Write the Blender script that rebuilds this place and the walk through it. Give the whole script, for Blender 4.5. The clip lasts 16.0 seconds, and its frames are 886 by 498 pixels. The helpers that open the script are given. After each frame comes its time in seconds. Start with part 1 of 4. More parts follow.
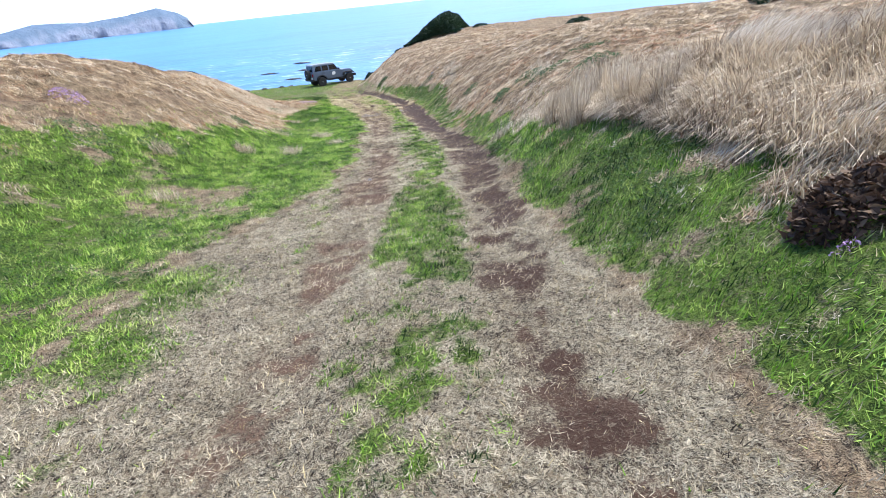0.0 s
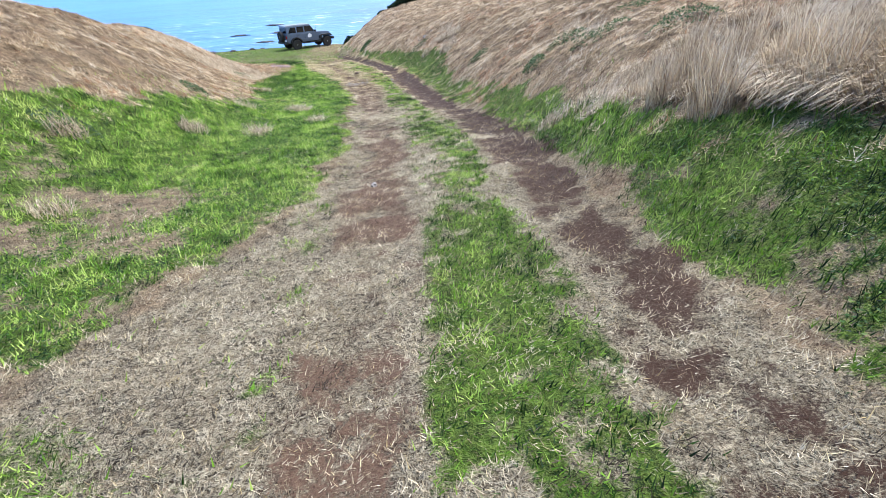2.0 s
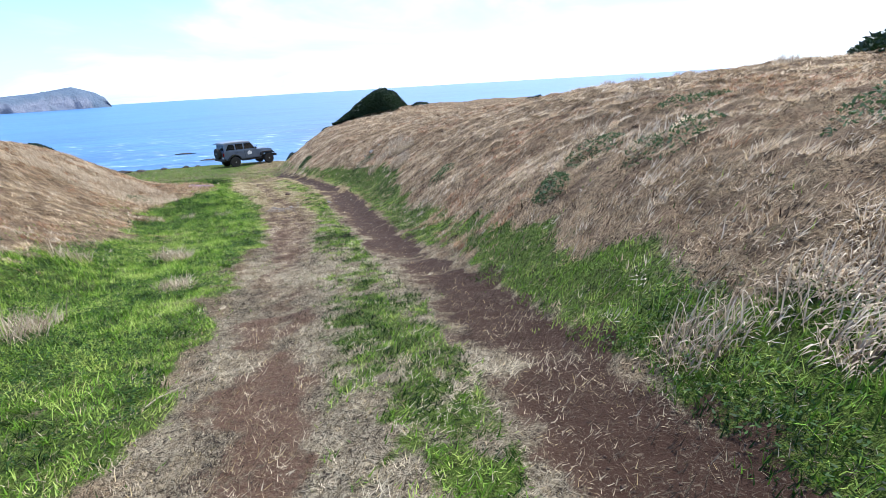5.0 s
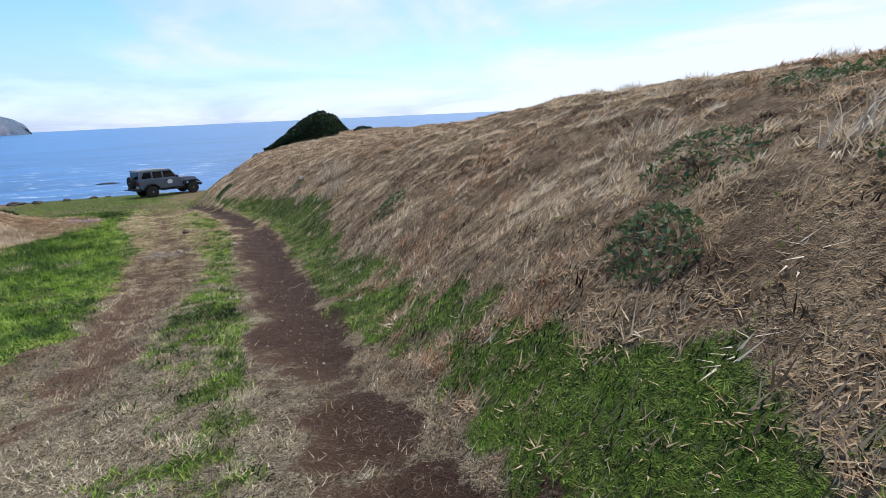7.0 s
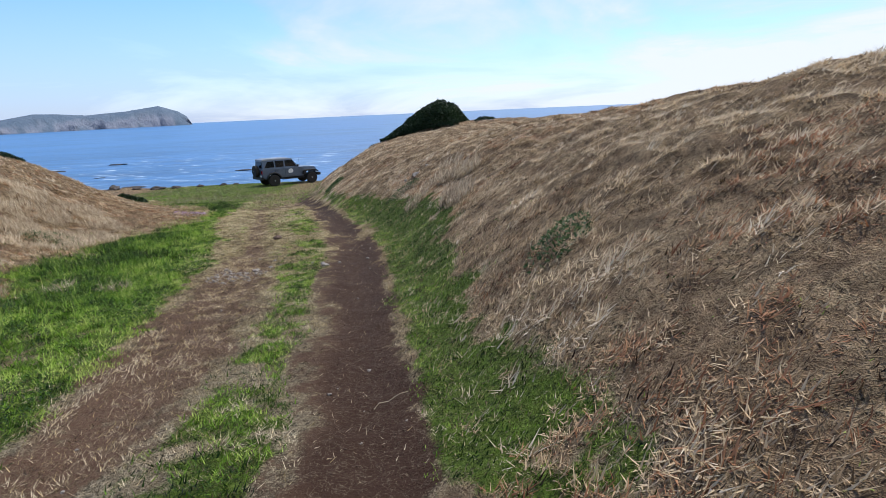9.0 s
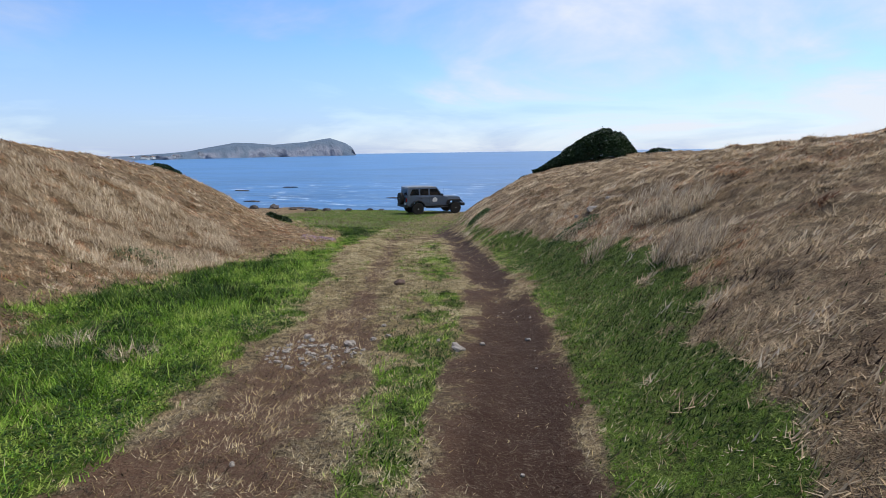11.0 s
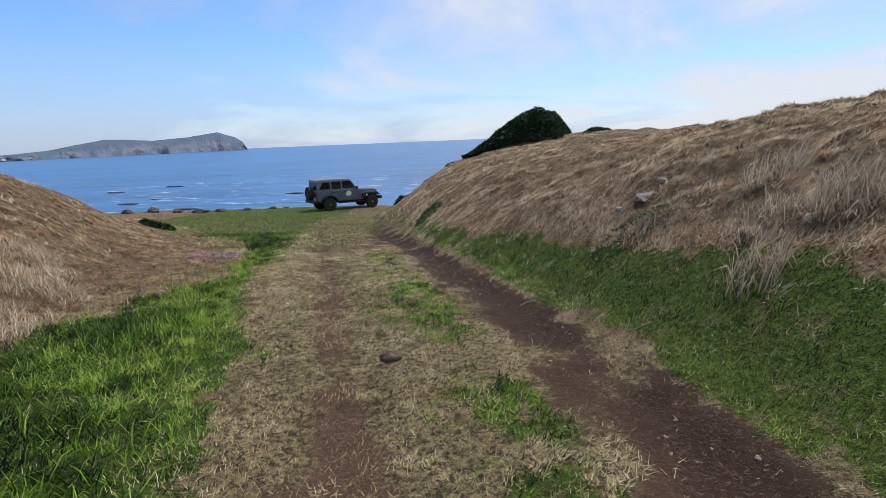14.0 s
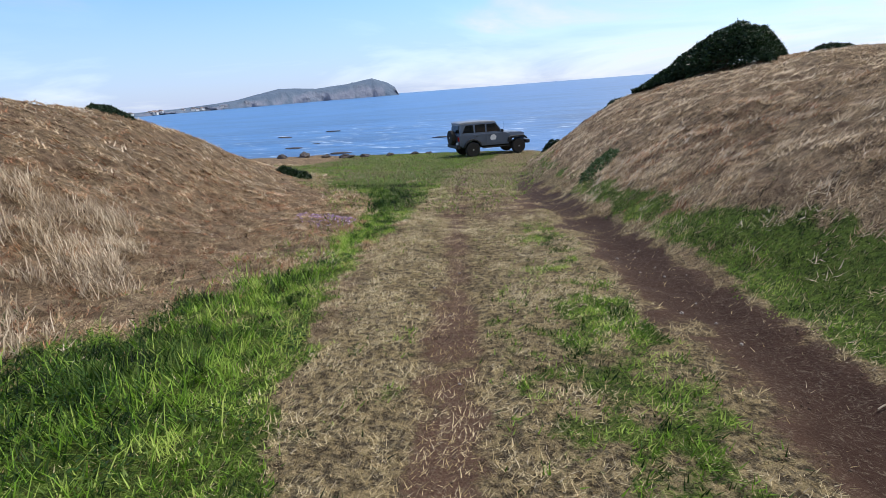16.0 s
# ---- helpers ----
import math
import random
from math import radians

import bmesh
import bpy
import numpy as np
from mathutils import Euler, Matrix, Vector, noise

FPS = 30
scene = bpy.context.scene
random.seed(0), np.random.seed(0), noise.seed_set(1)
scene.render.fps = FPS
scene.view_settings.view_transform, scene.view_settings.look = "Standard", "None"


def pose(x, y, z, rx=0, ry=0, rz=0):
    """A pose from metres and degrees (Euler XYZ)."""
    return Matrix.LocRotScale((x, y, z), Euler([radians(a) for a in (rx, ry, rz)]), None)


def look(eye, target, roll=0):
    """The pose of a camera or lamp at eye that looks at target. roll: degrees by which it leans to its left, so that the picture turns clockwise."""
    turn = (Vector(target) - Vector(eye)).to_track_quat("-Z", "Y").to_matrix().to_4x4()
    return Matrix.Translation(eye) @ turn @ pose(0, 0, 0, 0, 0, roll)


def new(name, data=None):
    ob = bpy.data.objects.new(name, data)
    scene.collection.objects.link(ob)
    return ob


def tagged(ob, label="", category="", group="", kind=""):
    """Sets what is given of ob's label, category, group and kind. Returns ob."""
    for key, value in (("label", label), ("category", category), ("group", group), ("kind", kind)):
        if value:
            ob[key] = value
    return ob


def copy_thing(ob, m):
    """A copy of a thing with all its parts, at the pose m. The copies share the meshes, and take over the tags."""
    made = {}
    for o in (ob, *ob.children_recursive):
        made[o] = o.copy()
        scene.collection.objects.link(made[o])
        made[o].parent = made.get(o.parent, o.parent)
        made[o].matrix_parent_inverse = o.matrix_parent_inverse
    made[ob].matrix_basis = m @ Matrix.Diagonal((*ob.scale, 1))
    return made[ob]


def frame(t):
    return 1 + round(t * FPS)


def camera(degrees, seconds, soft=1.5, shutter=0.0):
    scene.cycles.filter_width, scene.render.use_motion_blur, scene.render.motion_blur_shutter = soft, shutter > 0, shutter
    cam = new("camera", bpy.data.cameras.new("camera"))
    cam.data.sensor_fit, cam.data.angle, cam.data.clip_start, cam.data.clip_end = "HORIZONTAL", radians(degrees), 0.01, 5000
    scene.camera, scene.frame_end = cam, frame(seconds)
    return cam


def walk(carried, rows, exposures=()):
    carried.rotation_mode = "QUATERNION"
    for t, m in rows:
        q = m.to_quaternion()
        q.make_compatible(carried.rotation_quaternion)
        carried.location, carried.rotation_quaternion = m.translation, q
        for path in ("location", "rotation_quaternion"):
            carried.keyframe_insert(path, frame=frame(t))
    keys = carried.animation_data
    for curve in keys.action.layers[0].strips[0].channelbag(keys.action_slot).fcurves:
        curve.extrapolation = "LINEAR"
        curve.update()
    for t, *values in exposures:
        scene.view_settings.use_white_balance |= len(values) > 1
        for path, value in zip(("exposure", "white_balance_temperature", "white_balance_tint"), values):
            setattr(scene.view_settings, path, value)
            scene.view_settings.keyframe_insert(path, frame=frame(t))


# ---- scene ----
cam = camera(82.6, 16.0, soft=0.7)
PATH = [
    (0, (-1.21, -0.183, 1.089), (-1.258, 1.606, 0.197), -6.1),
    (0.5, (-1.393, 0.481, 0.932), (-1.437, 2.259, 0.016), -6.4),
    (1, (-1.593, 1.105, 0.84), (-1.602, 2.861, -0.119), -5.5),
    (1.5, (-1.754, 1.701, 0.72), (-1.734, 3.439, -0.27), -3.9),
    (2, (-1.851, 2.385, 0.649), (-1.815, 4.119, -0.347), -4.1),
    (2.5, (-1.871, 2.997, 0.559), (-1.795, 4.759, -0.385), -5.1),
    (3, (-1.895, 3.704, 0.412), (-1.812, 5.491, -0.481), -6.0),
    (3.5, (-1.854, 4.446, 0.288), (-1.746, 6.252, -0.564), -6.5),
    (4, (-1.85, 5.128, 0.24), (-1.623, 6.95, -0.555), -7.1),
    (4.5, (-1.776, 5.843, 0.145), (-1.488, 7.676, -0.601), -4.9),
    (5, (-1.72, 6.55, 0.063), (-1.456, 8.432, -0.56), -3.4),
    (5.2, (-1.687, 6.817, 0.049), (-1.408, 8.709, -0.536), -3.0),
    (7.3, (-1.234, 10.132, -0.466), (-0.736, 11.997, -0.988), -2.4),
    (7.5, (-1.201, 10.449, -0.459), (-0.714, 12.313, -0.996), -1.8),
    (8, (-1.145, 11.208, -0.525), (-0.854, 13.118, -1.044), -1.6),
    (8.5, (-1.215, 11.954, -0.57), (-1.11, 13.889, -1.063), -2.4),
    (9, (-1.293, 12.742, -0.646), (-1.234, 14.67, -1.175), -2.5),
    (9.5, (-1.397, 13.564, -0.741), (-1.458, 15.483, -1.301), -2.0),
    (10, (-1.549, 14.342, -0.816), (-1.778, 16.259, -1.34), -2.0),
    (10.2, (-1.61, 14.677, -0.902), (-1.898, 16.594, -1.396), -1.7),
    (12.3, (-2.735, 17.051, -1.146), (-3.328, 18.939, -1.436), -0.7),
    (12.5, (-2.887, 17.219, -1.168), (-3.404, 19.128, -1.469), -1.8),
    (13, (-3.194, 17.791, -1.272), (-3.445, 19.74, -1.644), -4.5),
    (13.5, (-3.483, 18.335, -1.296), (-3.538, 20.289, -1.719), -3.6),
    (14, (-3.604, 18.945, -1.341), (-3.708, 20.897, -1.766), -2.3),
    (14.5, (-3.74, 19.585, -1.364), (-3.924, 21.529, -1.796), -2.4),
    (15, (-3.836, 20.238, -1.424), (-4.167, 22.161, -1.861), -2.0),
    (15.5, (-4.044, 20.873, -1.428), (-4.605, 22.726, -1.929), -2.9),
    (16, (-4.212, 21.564, -1.568), (-4.862, 23.357, -2.173), -4.4),
]
EXPOSURES = [(0, 0.84, 5820, 8), (3, 0.84, 5820, 7), (5.2, 0.44, 5880, 8), (7.3, -0.14, 6250, 8), (10, -0.20, 6300, 8), (12.5, -0.45, 6400, 8), (14.5, -0.40, 6370, 8), (16, -0.17, 6320, 10)]
walk(cam, [(t, look(e, a, r)) for t, e, a, r in PATH], EXPOSURES)

# ---- world and sun ----
SUN_EL, SUN_AZ = radians(58), radians(36)     # azimuth from +y towards +x


def make_world():
    w = bpy.data.worlds.new("sky")
    scene.world = w
    w.use_nodes = True
    nt = w.node_tree
    nt.nodes.clear()
    N, L = nt.nodes.new, nt.links.new
    out = N("ShaderNodeOutputWorld")
    bg = N("ShaderNodeBackground")
    sky = N("ShaderNodeTexSky")
    sky.sky_type, sky.sun_disc = "NISHITA", False
    sky.sun_elevation, sky.sun_rotation = SUN_EL, SUN_AZ
    sky.air_density, sky.dust_density, sky.ozone_density = 1.0, 0.2, 5.0
    gain = N("ShaderNodeVectorMath")
    gain.operation = "SCALE"
    gain.inputs["Scale"].default_value = 0.185
    L(sky.outputs[0], gain.inputs[0])
    co = N("ShaderNodeTexCoord")
    sep = N("ShaderNodeSeparateXYZ")
    L(co.outputs["Generated"], sep.inputs[0])

    def calc(op, a, b=None, clamp=False):
        n = N("ShaderNodeMath")
        n.operation, n.use_clamp = op, clamp
        for i, v in enumerate((a, b)):
            if v is None:
                continue
            if isinstance(v, (int, float)):
                n.inputs[i].default_value = v
            else:
                L(v, n.inputs[i])
        return n.outputs[0]

    den = calc("ADD", calc("MAXIMUM", sep.outputs[2], 0.0), 0.16)
    u, v = calc("DIVIDE", sep.outputs[0], den), calc("DIVIDE", sep.outputs[1], den)
    comb = N("ShaderNodeCombineXYZ")
    L(u, comb.inputs[0])
    L(v, comb.inputs[1])
    no = N("ShaderNodeTexNoise")
    no.inputs["Scale"].default_value, no.inputs["Detail"].default_value = 0.55, 7.0
    no.inputs["Roughness"].default_value, no.inputs["Distortion"].default_value = 0.56, 0.5
    L(comb.outputs[0], no.inputs["Vector"])
    # thicker cloud towards the sun's side
    side = calc("MULTIPLY_ADD", sep.outputs[0], 0.20)
    side.node.inputs[2].default_value = 0.0
    dens = calc("ADD", no.outputs["Fac"], side)
    ramp = N("ShaderNodeValToRGB")
    ramp.color_ramp.elements[0].position, ramp.color_ramp.elements[1].position = 0.38, 0.61
    L(dens, ramp.inputs[0])
    mist = calc("SUBTRACT", 1.0, calc("MULTIPLY", sep.outputs[2], 5.0), True)
    mist = calc("MULTIPLY", mist, 0.8)
    mask = calc("MAXIMUM", calc("MULTIPLY", ramp.outputs[0], 0.97), mist)
    cc = N("ShaderNodeMix")
    cc.data_type = "RGBA"
    cc.inputs[6].default_value = (0.55, 0.63, 0.92, 1)
    cc.inputs[7].default_value = (0.98, 1.02, 1.12, 1)
    L(ramp.outputs[0], cc.inputs[0])
    mix = N("ShaderNodeMix")
    mix.data_type = "RGBA"
    L(mask, mix.inputs[0])
    tint = N("ShaderNodeVectorMath")
    tint.operation = "MULTIPLY"
    tint.inputs[1].default_value = (0.87, 1.0, 1.18)
    L(gain.outputs[0], tint.inputs[0])
    L(tint.outputs[0], mix.inputs[6])
    L(cc.outputs[2], mix.inputs[7])
    L(mix.outputs[2], bg.inputs[0])
    bg.inputs[1].default_value = 1.05
    L(bg.outputs[0], out.inputs[0])


make_world()
sun = new("sun", bpy.data.lights.new("sun", "SUN"))
sun.data.energy, sun.data.angle, sun.data.color = 4.6, radians(5), (1.0, 0.95, 0.86)
sun.matrix_world = look((0, 0, 30), (-math.sin(SUN_AZ) * math.cos(SUN_EL), -math.cos(SUN_AZ) * math.cos(SUN_EL), 30 - math.sin(SUN_EL)))


# ---- materials ----
class Nodes:
    """A short way to write node materials."""

    def __init__(self, name):
        self.mat = bpy.data.materials.new(name)
        self.mat.use_nodes = True
        self.nt = self.mat.node_tree
        self.bsdf = self.nt.nodes["Principled BSDF"]
        self.place = None

    def add(self, kind, **values):
        n = self.nt.nodes.new(kind)
        for k, v in values.items():
            n.inputs[k.replace("_", " ")].default_value = v
        return n

    def link(self, a, b):
        self.nt.links.new(a, b)

    def pos(self):
        if self.place is None:
            self.place = self.add("ShaderNodeNewGeometry").outputs["Position"]
        return self.place

    def noise(self, scale, detail=4.0, rough=0.6, vec=None, distortion=0.0):
        n = self.add("ShaderNodeTexNoise", Scale=scale, Detail=detail, Roughness=rough, Distortion=distortion)
        self.link(vec or self.pos(), n.inputs["Vector"])
        return n.outputs["Fac"]

    def ramp(self, fac, *stops):
        n = self.add("ShaderNodeValToRGB")
        e = n.color_ramp.elements
        while len(e) < len(stops):
            e.new(0.5)
        for el, (p, c) in zip(e, stops):
            el.position, el.color = p, ((c, c, c, 1) if isinstance(c, (int, float)) else (*c, 1))
        self.link(fac, n.inputs[0])
        return n.outputs[0]

    def mix(self, fac, a, b, blend="MIX"):
        n = self.add("ShaderNodeMix")
        n.data_type, n.blend_type = "RGBA", blend
        for i, v in ((0, fac), (6, a), (7, b)):
            if isinstance(v, (int, float)):
                n.inputs[i].default_value = v
            elif isinstance(v, tuple):
                n.inputs[i].default_value = (*v, 1)
            else:
                self.link(v, n.inputs[i])
        return n.outputs[2]

    def math(self, op, a, b=0.0, clamp=False):
        n = self.add("ShaderNodeMath")
        n.operation, n.use_clamp = op, clamp
        for i, v in ((0, a), (1, b)):
            if isinstance(v, (int, float)):
                n.inputs[i].default_value = v
            else:
                self.link(v, n.inputs[i])
        return n.outputs[0]

    def attr(self, name):
        n = self.add("ShaderNodeAttribute")
        n.attribute_name = name
        return n.outputs["Fac"]

    def bump(self, height, strength=0.5, distance=0.02):
        n = self.add("ShaderNodeBump", Strength=strength, Distance=distance)
        self.link(height, n.inputs["Height"])
        self.link(n.outputs[0], self.bsdf.inputs["Normal"])

    def done(self, color=None, rough=0.8, metal=0.0, spec=0.3):
        if color is not None:
            if isinstance(color, tuple):
                self.bsdf.inputs["Base Color"].default_value = (*color, 1)
            else:
                self.link(color, self.bsdf.inputs["Base Color"])
        if isinstance(rough, (int, float)):
            self.bsdf.inputs["Roughness"].default_value = rough
        else:
            self.link(rough, self.bsdf.inputs["Roughness"])
        self.bsdf.inputs["Metallic"].default_value = metal
        self.bsdf.inputs["Specular IOR Level"].default_value = spec
        return self.mat


def blade_material(name, dark, mid, light, trans=0.35, rough=0.6, patch=0.9):
    """Grass: colour runs with each blade's own tint and with patches of the field."""
    k = Nodes(name)
    t = k.attr("tint")
    p = k.noise(patch, 3.0)
    f = k.math("ADD", k.math("MULTIPLY", t, 0.75), k.math("MULTIPLY", k.math("SUBTRACT", p, 0.5), 0.9), True)
    c = k.ramp(f, (0.0, dark), (0.5, mid), (1.0, light))
    m = k.done(c, rough, 0.0, 0.25)
    tr = k.add("ShaderNodeBsdfTranslucent")
    k.link(c, tr.inputs[0])
    mx = k.add("ShaderNodeMixShader", Fac=trans)
    k.link(k.bsdf.outputs[0], mx.inputs[1])
    k.link(tr.outputs[0], mx.inputs[2])
    k.link(mx.outputs[0], k.nt.nodes["Material Output"].inputs[0])
    return m


def strands(k, scale, seed, width=0.05):
    """Curly matted fibres: light where two noises cross their middle."""
    sh = k.add("ShaderNodeMapping")
    sh.inputs["Location"].default_value = (seed * 3.7, seed * 1.9, seed * 5.3)
    k.link(k.pos(), sh.inputs[0])
    n = k.noise(scale, 2.5, 0.55, sh.outputs[0], 1.2)
    return k.ramp(k.math("ABSOLUTE", k.math("SUBTRACT", n, 0.5)), (0.0, 1.0), (width, 0.0))


def ground_material():
    k = Nodes("turf and soil")
    soil, green, dry = k.attr("soil"), k.attr("green"), k.attr("dry")
    n1, n2, n3 = k.noise(2.2, 5), k.noise(14, 5), k.noise(70, 4, 0.7)
    mat = k.math("MAXIMUM", strands(k, 17, 1, 0.06), k.math("MAXIMUM", strands(k, 24, 2, 0.06), k.math("MULTIPLY", strands(k, 40, 3, 0.07), 0.6)))
    # shade between matted fibres, put into the ground colour as dark noise patches
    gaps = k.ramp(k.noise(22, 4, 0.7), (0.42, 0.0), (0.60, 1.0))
    earth = k.mix(n2, (0.048, 0.0255, 0.0155), (0.102, 0.058, 0.036))
    earth = k.mix(k.ramp(n3, (0.45, 0.0), (0.75, 1.0)), earth, (0.135, 0.083, 0.052))
    earth = k.mix(k.ramp(k.attr("wet"), (0.25, 0.0), (0.8, 0.85)), earth, (0.030, 0.0145, 0.009))
    earth = k.mix(k.math("MULTIPLY", strands(k, 17, 5, 0.018), 0.3), earth, (0.34, 0.28, 0.19))
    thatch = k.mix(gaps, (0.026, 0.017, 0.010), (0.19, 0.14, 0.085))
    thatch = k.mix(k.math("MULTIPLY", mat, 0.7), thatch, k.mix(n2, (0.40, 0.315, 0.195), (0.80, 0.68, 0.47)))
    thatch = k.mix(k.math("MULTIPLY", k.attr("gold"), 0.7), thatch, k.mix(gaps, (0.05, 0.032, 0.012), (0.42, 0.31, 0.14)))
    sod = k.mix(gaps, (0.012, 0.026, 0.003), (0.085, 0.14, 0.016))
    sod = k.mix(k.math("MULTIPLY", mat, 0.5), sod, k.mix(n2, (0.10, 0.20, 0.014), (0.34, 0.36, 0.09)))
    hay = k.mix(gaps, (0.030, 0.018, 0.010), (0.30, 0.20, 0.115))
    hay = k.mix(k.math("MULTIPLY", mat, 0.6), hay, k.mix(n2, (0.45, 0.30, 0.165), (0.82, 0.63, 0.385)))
    hay = k.mix(k.ramp(n1, (0.42, 0.0), (0.66, 0.45)), hay, (0.20, 0.11, 0.065))
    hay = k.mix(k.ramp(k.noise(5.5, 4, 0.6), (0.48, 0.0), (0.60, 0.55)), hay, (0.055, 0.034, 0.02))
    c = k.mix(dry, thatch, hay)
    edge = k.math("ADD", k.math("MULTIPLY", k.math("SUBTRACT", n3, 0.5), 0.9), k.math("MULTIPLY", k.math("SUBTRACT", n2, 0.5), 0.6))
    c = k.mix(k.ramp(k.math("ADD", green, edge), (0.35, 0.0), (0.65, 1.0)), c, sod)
    bare = k.ramp(k.math("ADD", soil, edge), (0.38, 0.0), (0.62, 1.0))
    c = k.mix(bare, c, earth)
    relief = k.mix(bare, mat, n2)
    k.bump(k.math("ADD", relief, k.math("MULTIPLY", n3, 0.5)), 0.9, 0.025)
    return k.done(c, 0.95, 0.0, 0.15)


def sea_material():
    k = Nodes("sea water")
    sc = k.add("ShaderNodeMapping")
    sc.inputs["Scale"].default_value = (0.35, 1.0, 1.0)
    k.link(k.pos(), sc.inputs[0])
    w1 = k.noise(0.035, 6, 0.65, sc.outputs[0])
    w2 = k.noise(0.4, 4, 0.6, sc.outputs[0])
    big = k.noise(0.004, 3, 0.5, sc.outputs[0])
    c = k.mix(big, (0.020, 0.105, 0.27), (0.036, 0.15, 0.35))
    c = k.mix(k.ramp(w1, (0.47, 0.0), (0.60, 0.85)), c, (0.010, 0.075, 0.19))
    near = k.attr("shallow")
    rip = k.add("ShaderNodeMapping")
    rip.inputs["Scale"].default_value = (0.14, 1.0, 1.0)
    k.link(k.pos(), rip.inputs[0])
    bands = k.ramp(k.noise(0.22, 5, 0.7, rip.outputs[0]), (0.48, 0.0), (0.60, 0.8))
    c = k.mix(k.math("MULTIPLY", bands, near), c, (0.006, 0.04, 0.11))
    foam = k.ramp(k.math("ADD", w2, k.math("MULTIPLY", near, 0.16)), (0.76, 0.0), (0.84, 0.9))
    c = k.mix(k.math("MULTIPLY", foam, k.math("POWER", near, 4.0)), c, (0.75, 0.8, 0.82))
    k.bump(k.math("ADD", w1, k.math("MULTIPLY", w2, 0.25)), 0.35, 2.0)
    return k.done(c, 0.3, 0.0, 0.5)


def simple(name, a, b, scale=8.0, rough=0.8, metal=0.0, spec=0.3, bump=0.3, dist=0.01):
    k = Nodes(name)
    n = k.noise(scale, 5, 0.65)
    fine = k.noise(scale * 6, 3, 0.6)
    c = k.mix(n, a, b)
    c = k.mix(k.math("MULTIPLY", fine, 0.35), c, tuple(0.6 * q for q in a))
    if bump:
        k.bump(k.math("ADD", n, k.math("MULTIPLY", fine, 0.5)), bump, dist)
    return k.done(c, rough, metal, spec)


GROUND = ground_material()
SEA = sea_material()
GREEN = blade_material("fresh green grass", (0.012, 0.036, 0.003), (0.20, 0.37, 0.026), (0.64, 0.68, 0.19), 0.35, 0.6, 1.6)
LUSH = blade_material("dark lush grass", (0.004, 0.015, 0.002), (0.042, 0.105, 0.010), (0.23, 0.30, 0.065), 0.35, 0.6, 1.6)
STRAW = blade_material("cut straw", (0.030, 0.020, 0.012), (0.33, 0.25, 0.15), (0.92, 0.79, 0.56), 0.2, 0.7)
GOLD = blade_material("golden straw", (0.050, 0.032, 0.012), (0.52, 0.39, 0.185), (0.96, 0.81, 0.50), 0.2, 0.7)
HAY = blade_material("dry hillside grass", (0.030, 0.015, 0.007), (0.46, 0.315, 0.175), (0.95, 0.77, 0.52), 0.3, 0.7, 0.5)
PALE = blade_material("bleached tall grass", (0.15, 0.10, 0.062), (0.60, 0.48, 0.33), (0.92, 0.80, 0.62), 0.3, 0.7)
RUSSET = blade_material("russet dead herbs", (0.10, 0.040, 0.020), (0.34, 0.150, 0.072), (0.60, 0.34, 0.185), 0.25, 0.7)
LEAF = blade_material("dark evergreen leaves", (0.008, 0.020, 0.007), (0.020, 0.042, 0.013), (0.05, 0.085, 0.028), 0.2, 0.5)
WEED = blade_material("grey green weed leaves", (0.04, 0.075, 0.025), (0.10, 0.15, 0.06), (0.24, 0.28, 0.16), 0.3, 0.6)
PINK = blade_material("pale violet flowers", (0.34, 0.20, 0.36), (0.50, 0.34, 0.52), (0.70, 0.58, 0.72), 0.3, 0.7)
DEAD = blade_material("dark dead herbs", (0.025, 0.014, 0.008), (0.12, 0.065, 0.036), (0.42, 0.28, 0.16), 0.2, 0.7)
STONE = simple("pale stone", (0.20, 0.17, 0.145), (0.40, 0.355, 0.31), 14, bump=0.6)
BROWN_STONE = simple("brown basalt stone", (0.10, 0.065, 0.05), (0.20, 0.13, 0.10), 12, bump=0.6)
ROCK = simple("dark sea rock", (0.045, 0.036, 0.032), (0.13, 0.105, 0.09), 1.2, bump=0.8, dist=0.1)
CLOD = simple("dark earth clod", (0.06, 0.036, 0.024), (0.13, 0.082, 0.054), 20, bump=0.8)
BARK = simple("grey bark", (0.09, 0.07, 0.055), (0.2, 0.165, 0.135), 20, bump=0.8)
STICK = simple("bleached stick", (0.30, 0.24, 0.16), (0.46, 0.39, 0.28), 30)

# ---- terrain ----
RNG = np.random.default_rng(7)


def lattice(ix, iy, seed):
    h = np.sin(ix * 127.1 + iy * 311.7 + seed * 74.7) * 43758.5453
    return h - np.floor(h)


def field(x, y, scale, seed=0, octaves=3):
    """Smooth value noise in 0..1 with features of about scale metres."""
    total, amp, norm = 0.0, 1.0, 0.0
    for o in range(octaves):
        u, v = np.asarray(x) / scale * 2 ** o + 17.3 * o, np.asarray(y) / scale * 2 ** o - 9.1 * o
        i, j = np.floor(u), np.floor(v)
        a, b = u - i, v - j
        a, b = a * a * (3 - 2 * a), b * b * (3 - 2 * b)
        total = total + amp * ((lattice(i, j, seed + o) * (1 - a) + lattice(i + 1, j, seed + o) * a) * (1 - b)
                               + (lattice(i, j + 1, seed + o) * (1 - a) + lattice(i + 1, j + 1, seed + o) * a) * b)
        norm, amp = norm + amp, amp * 0.5
    return total / norm


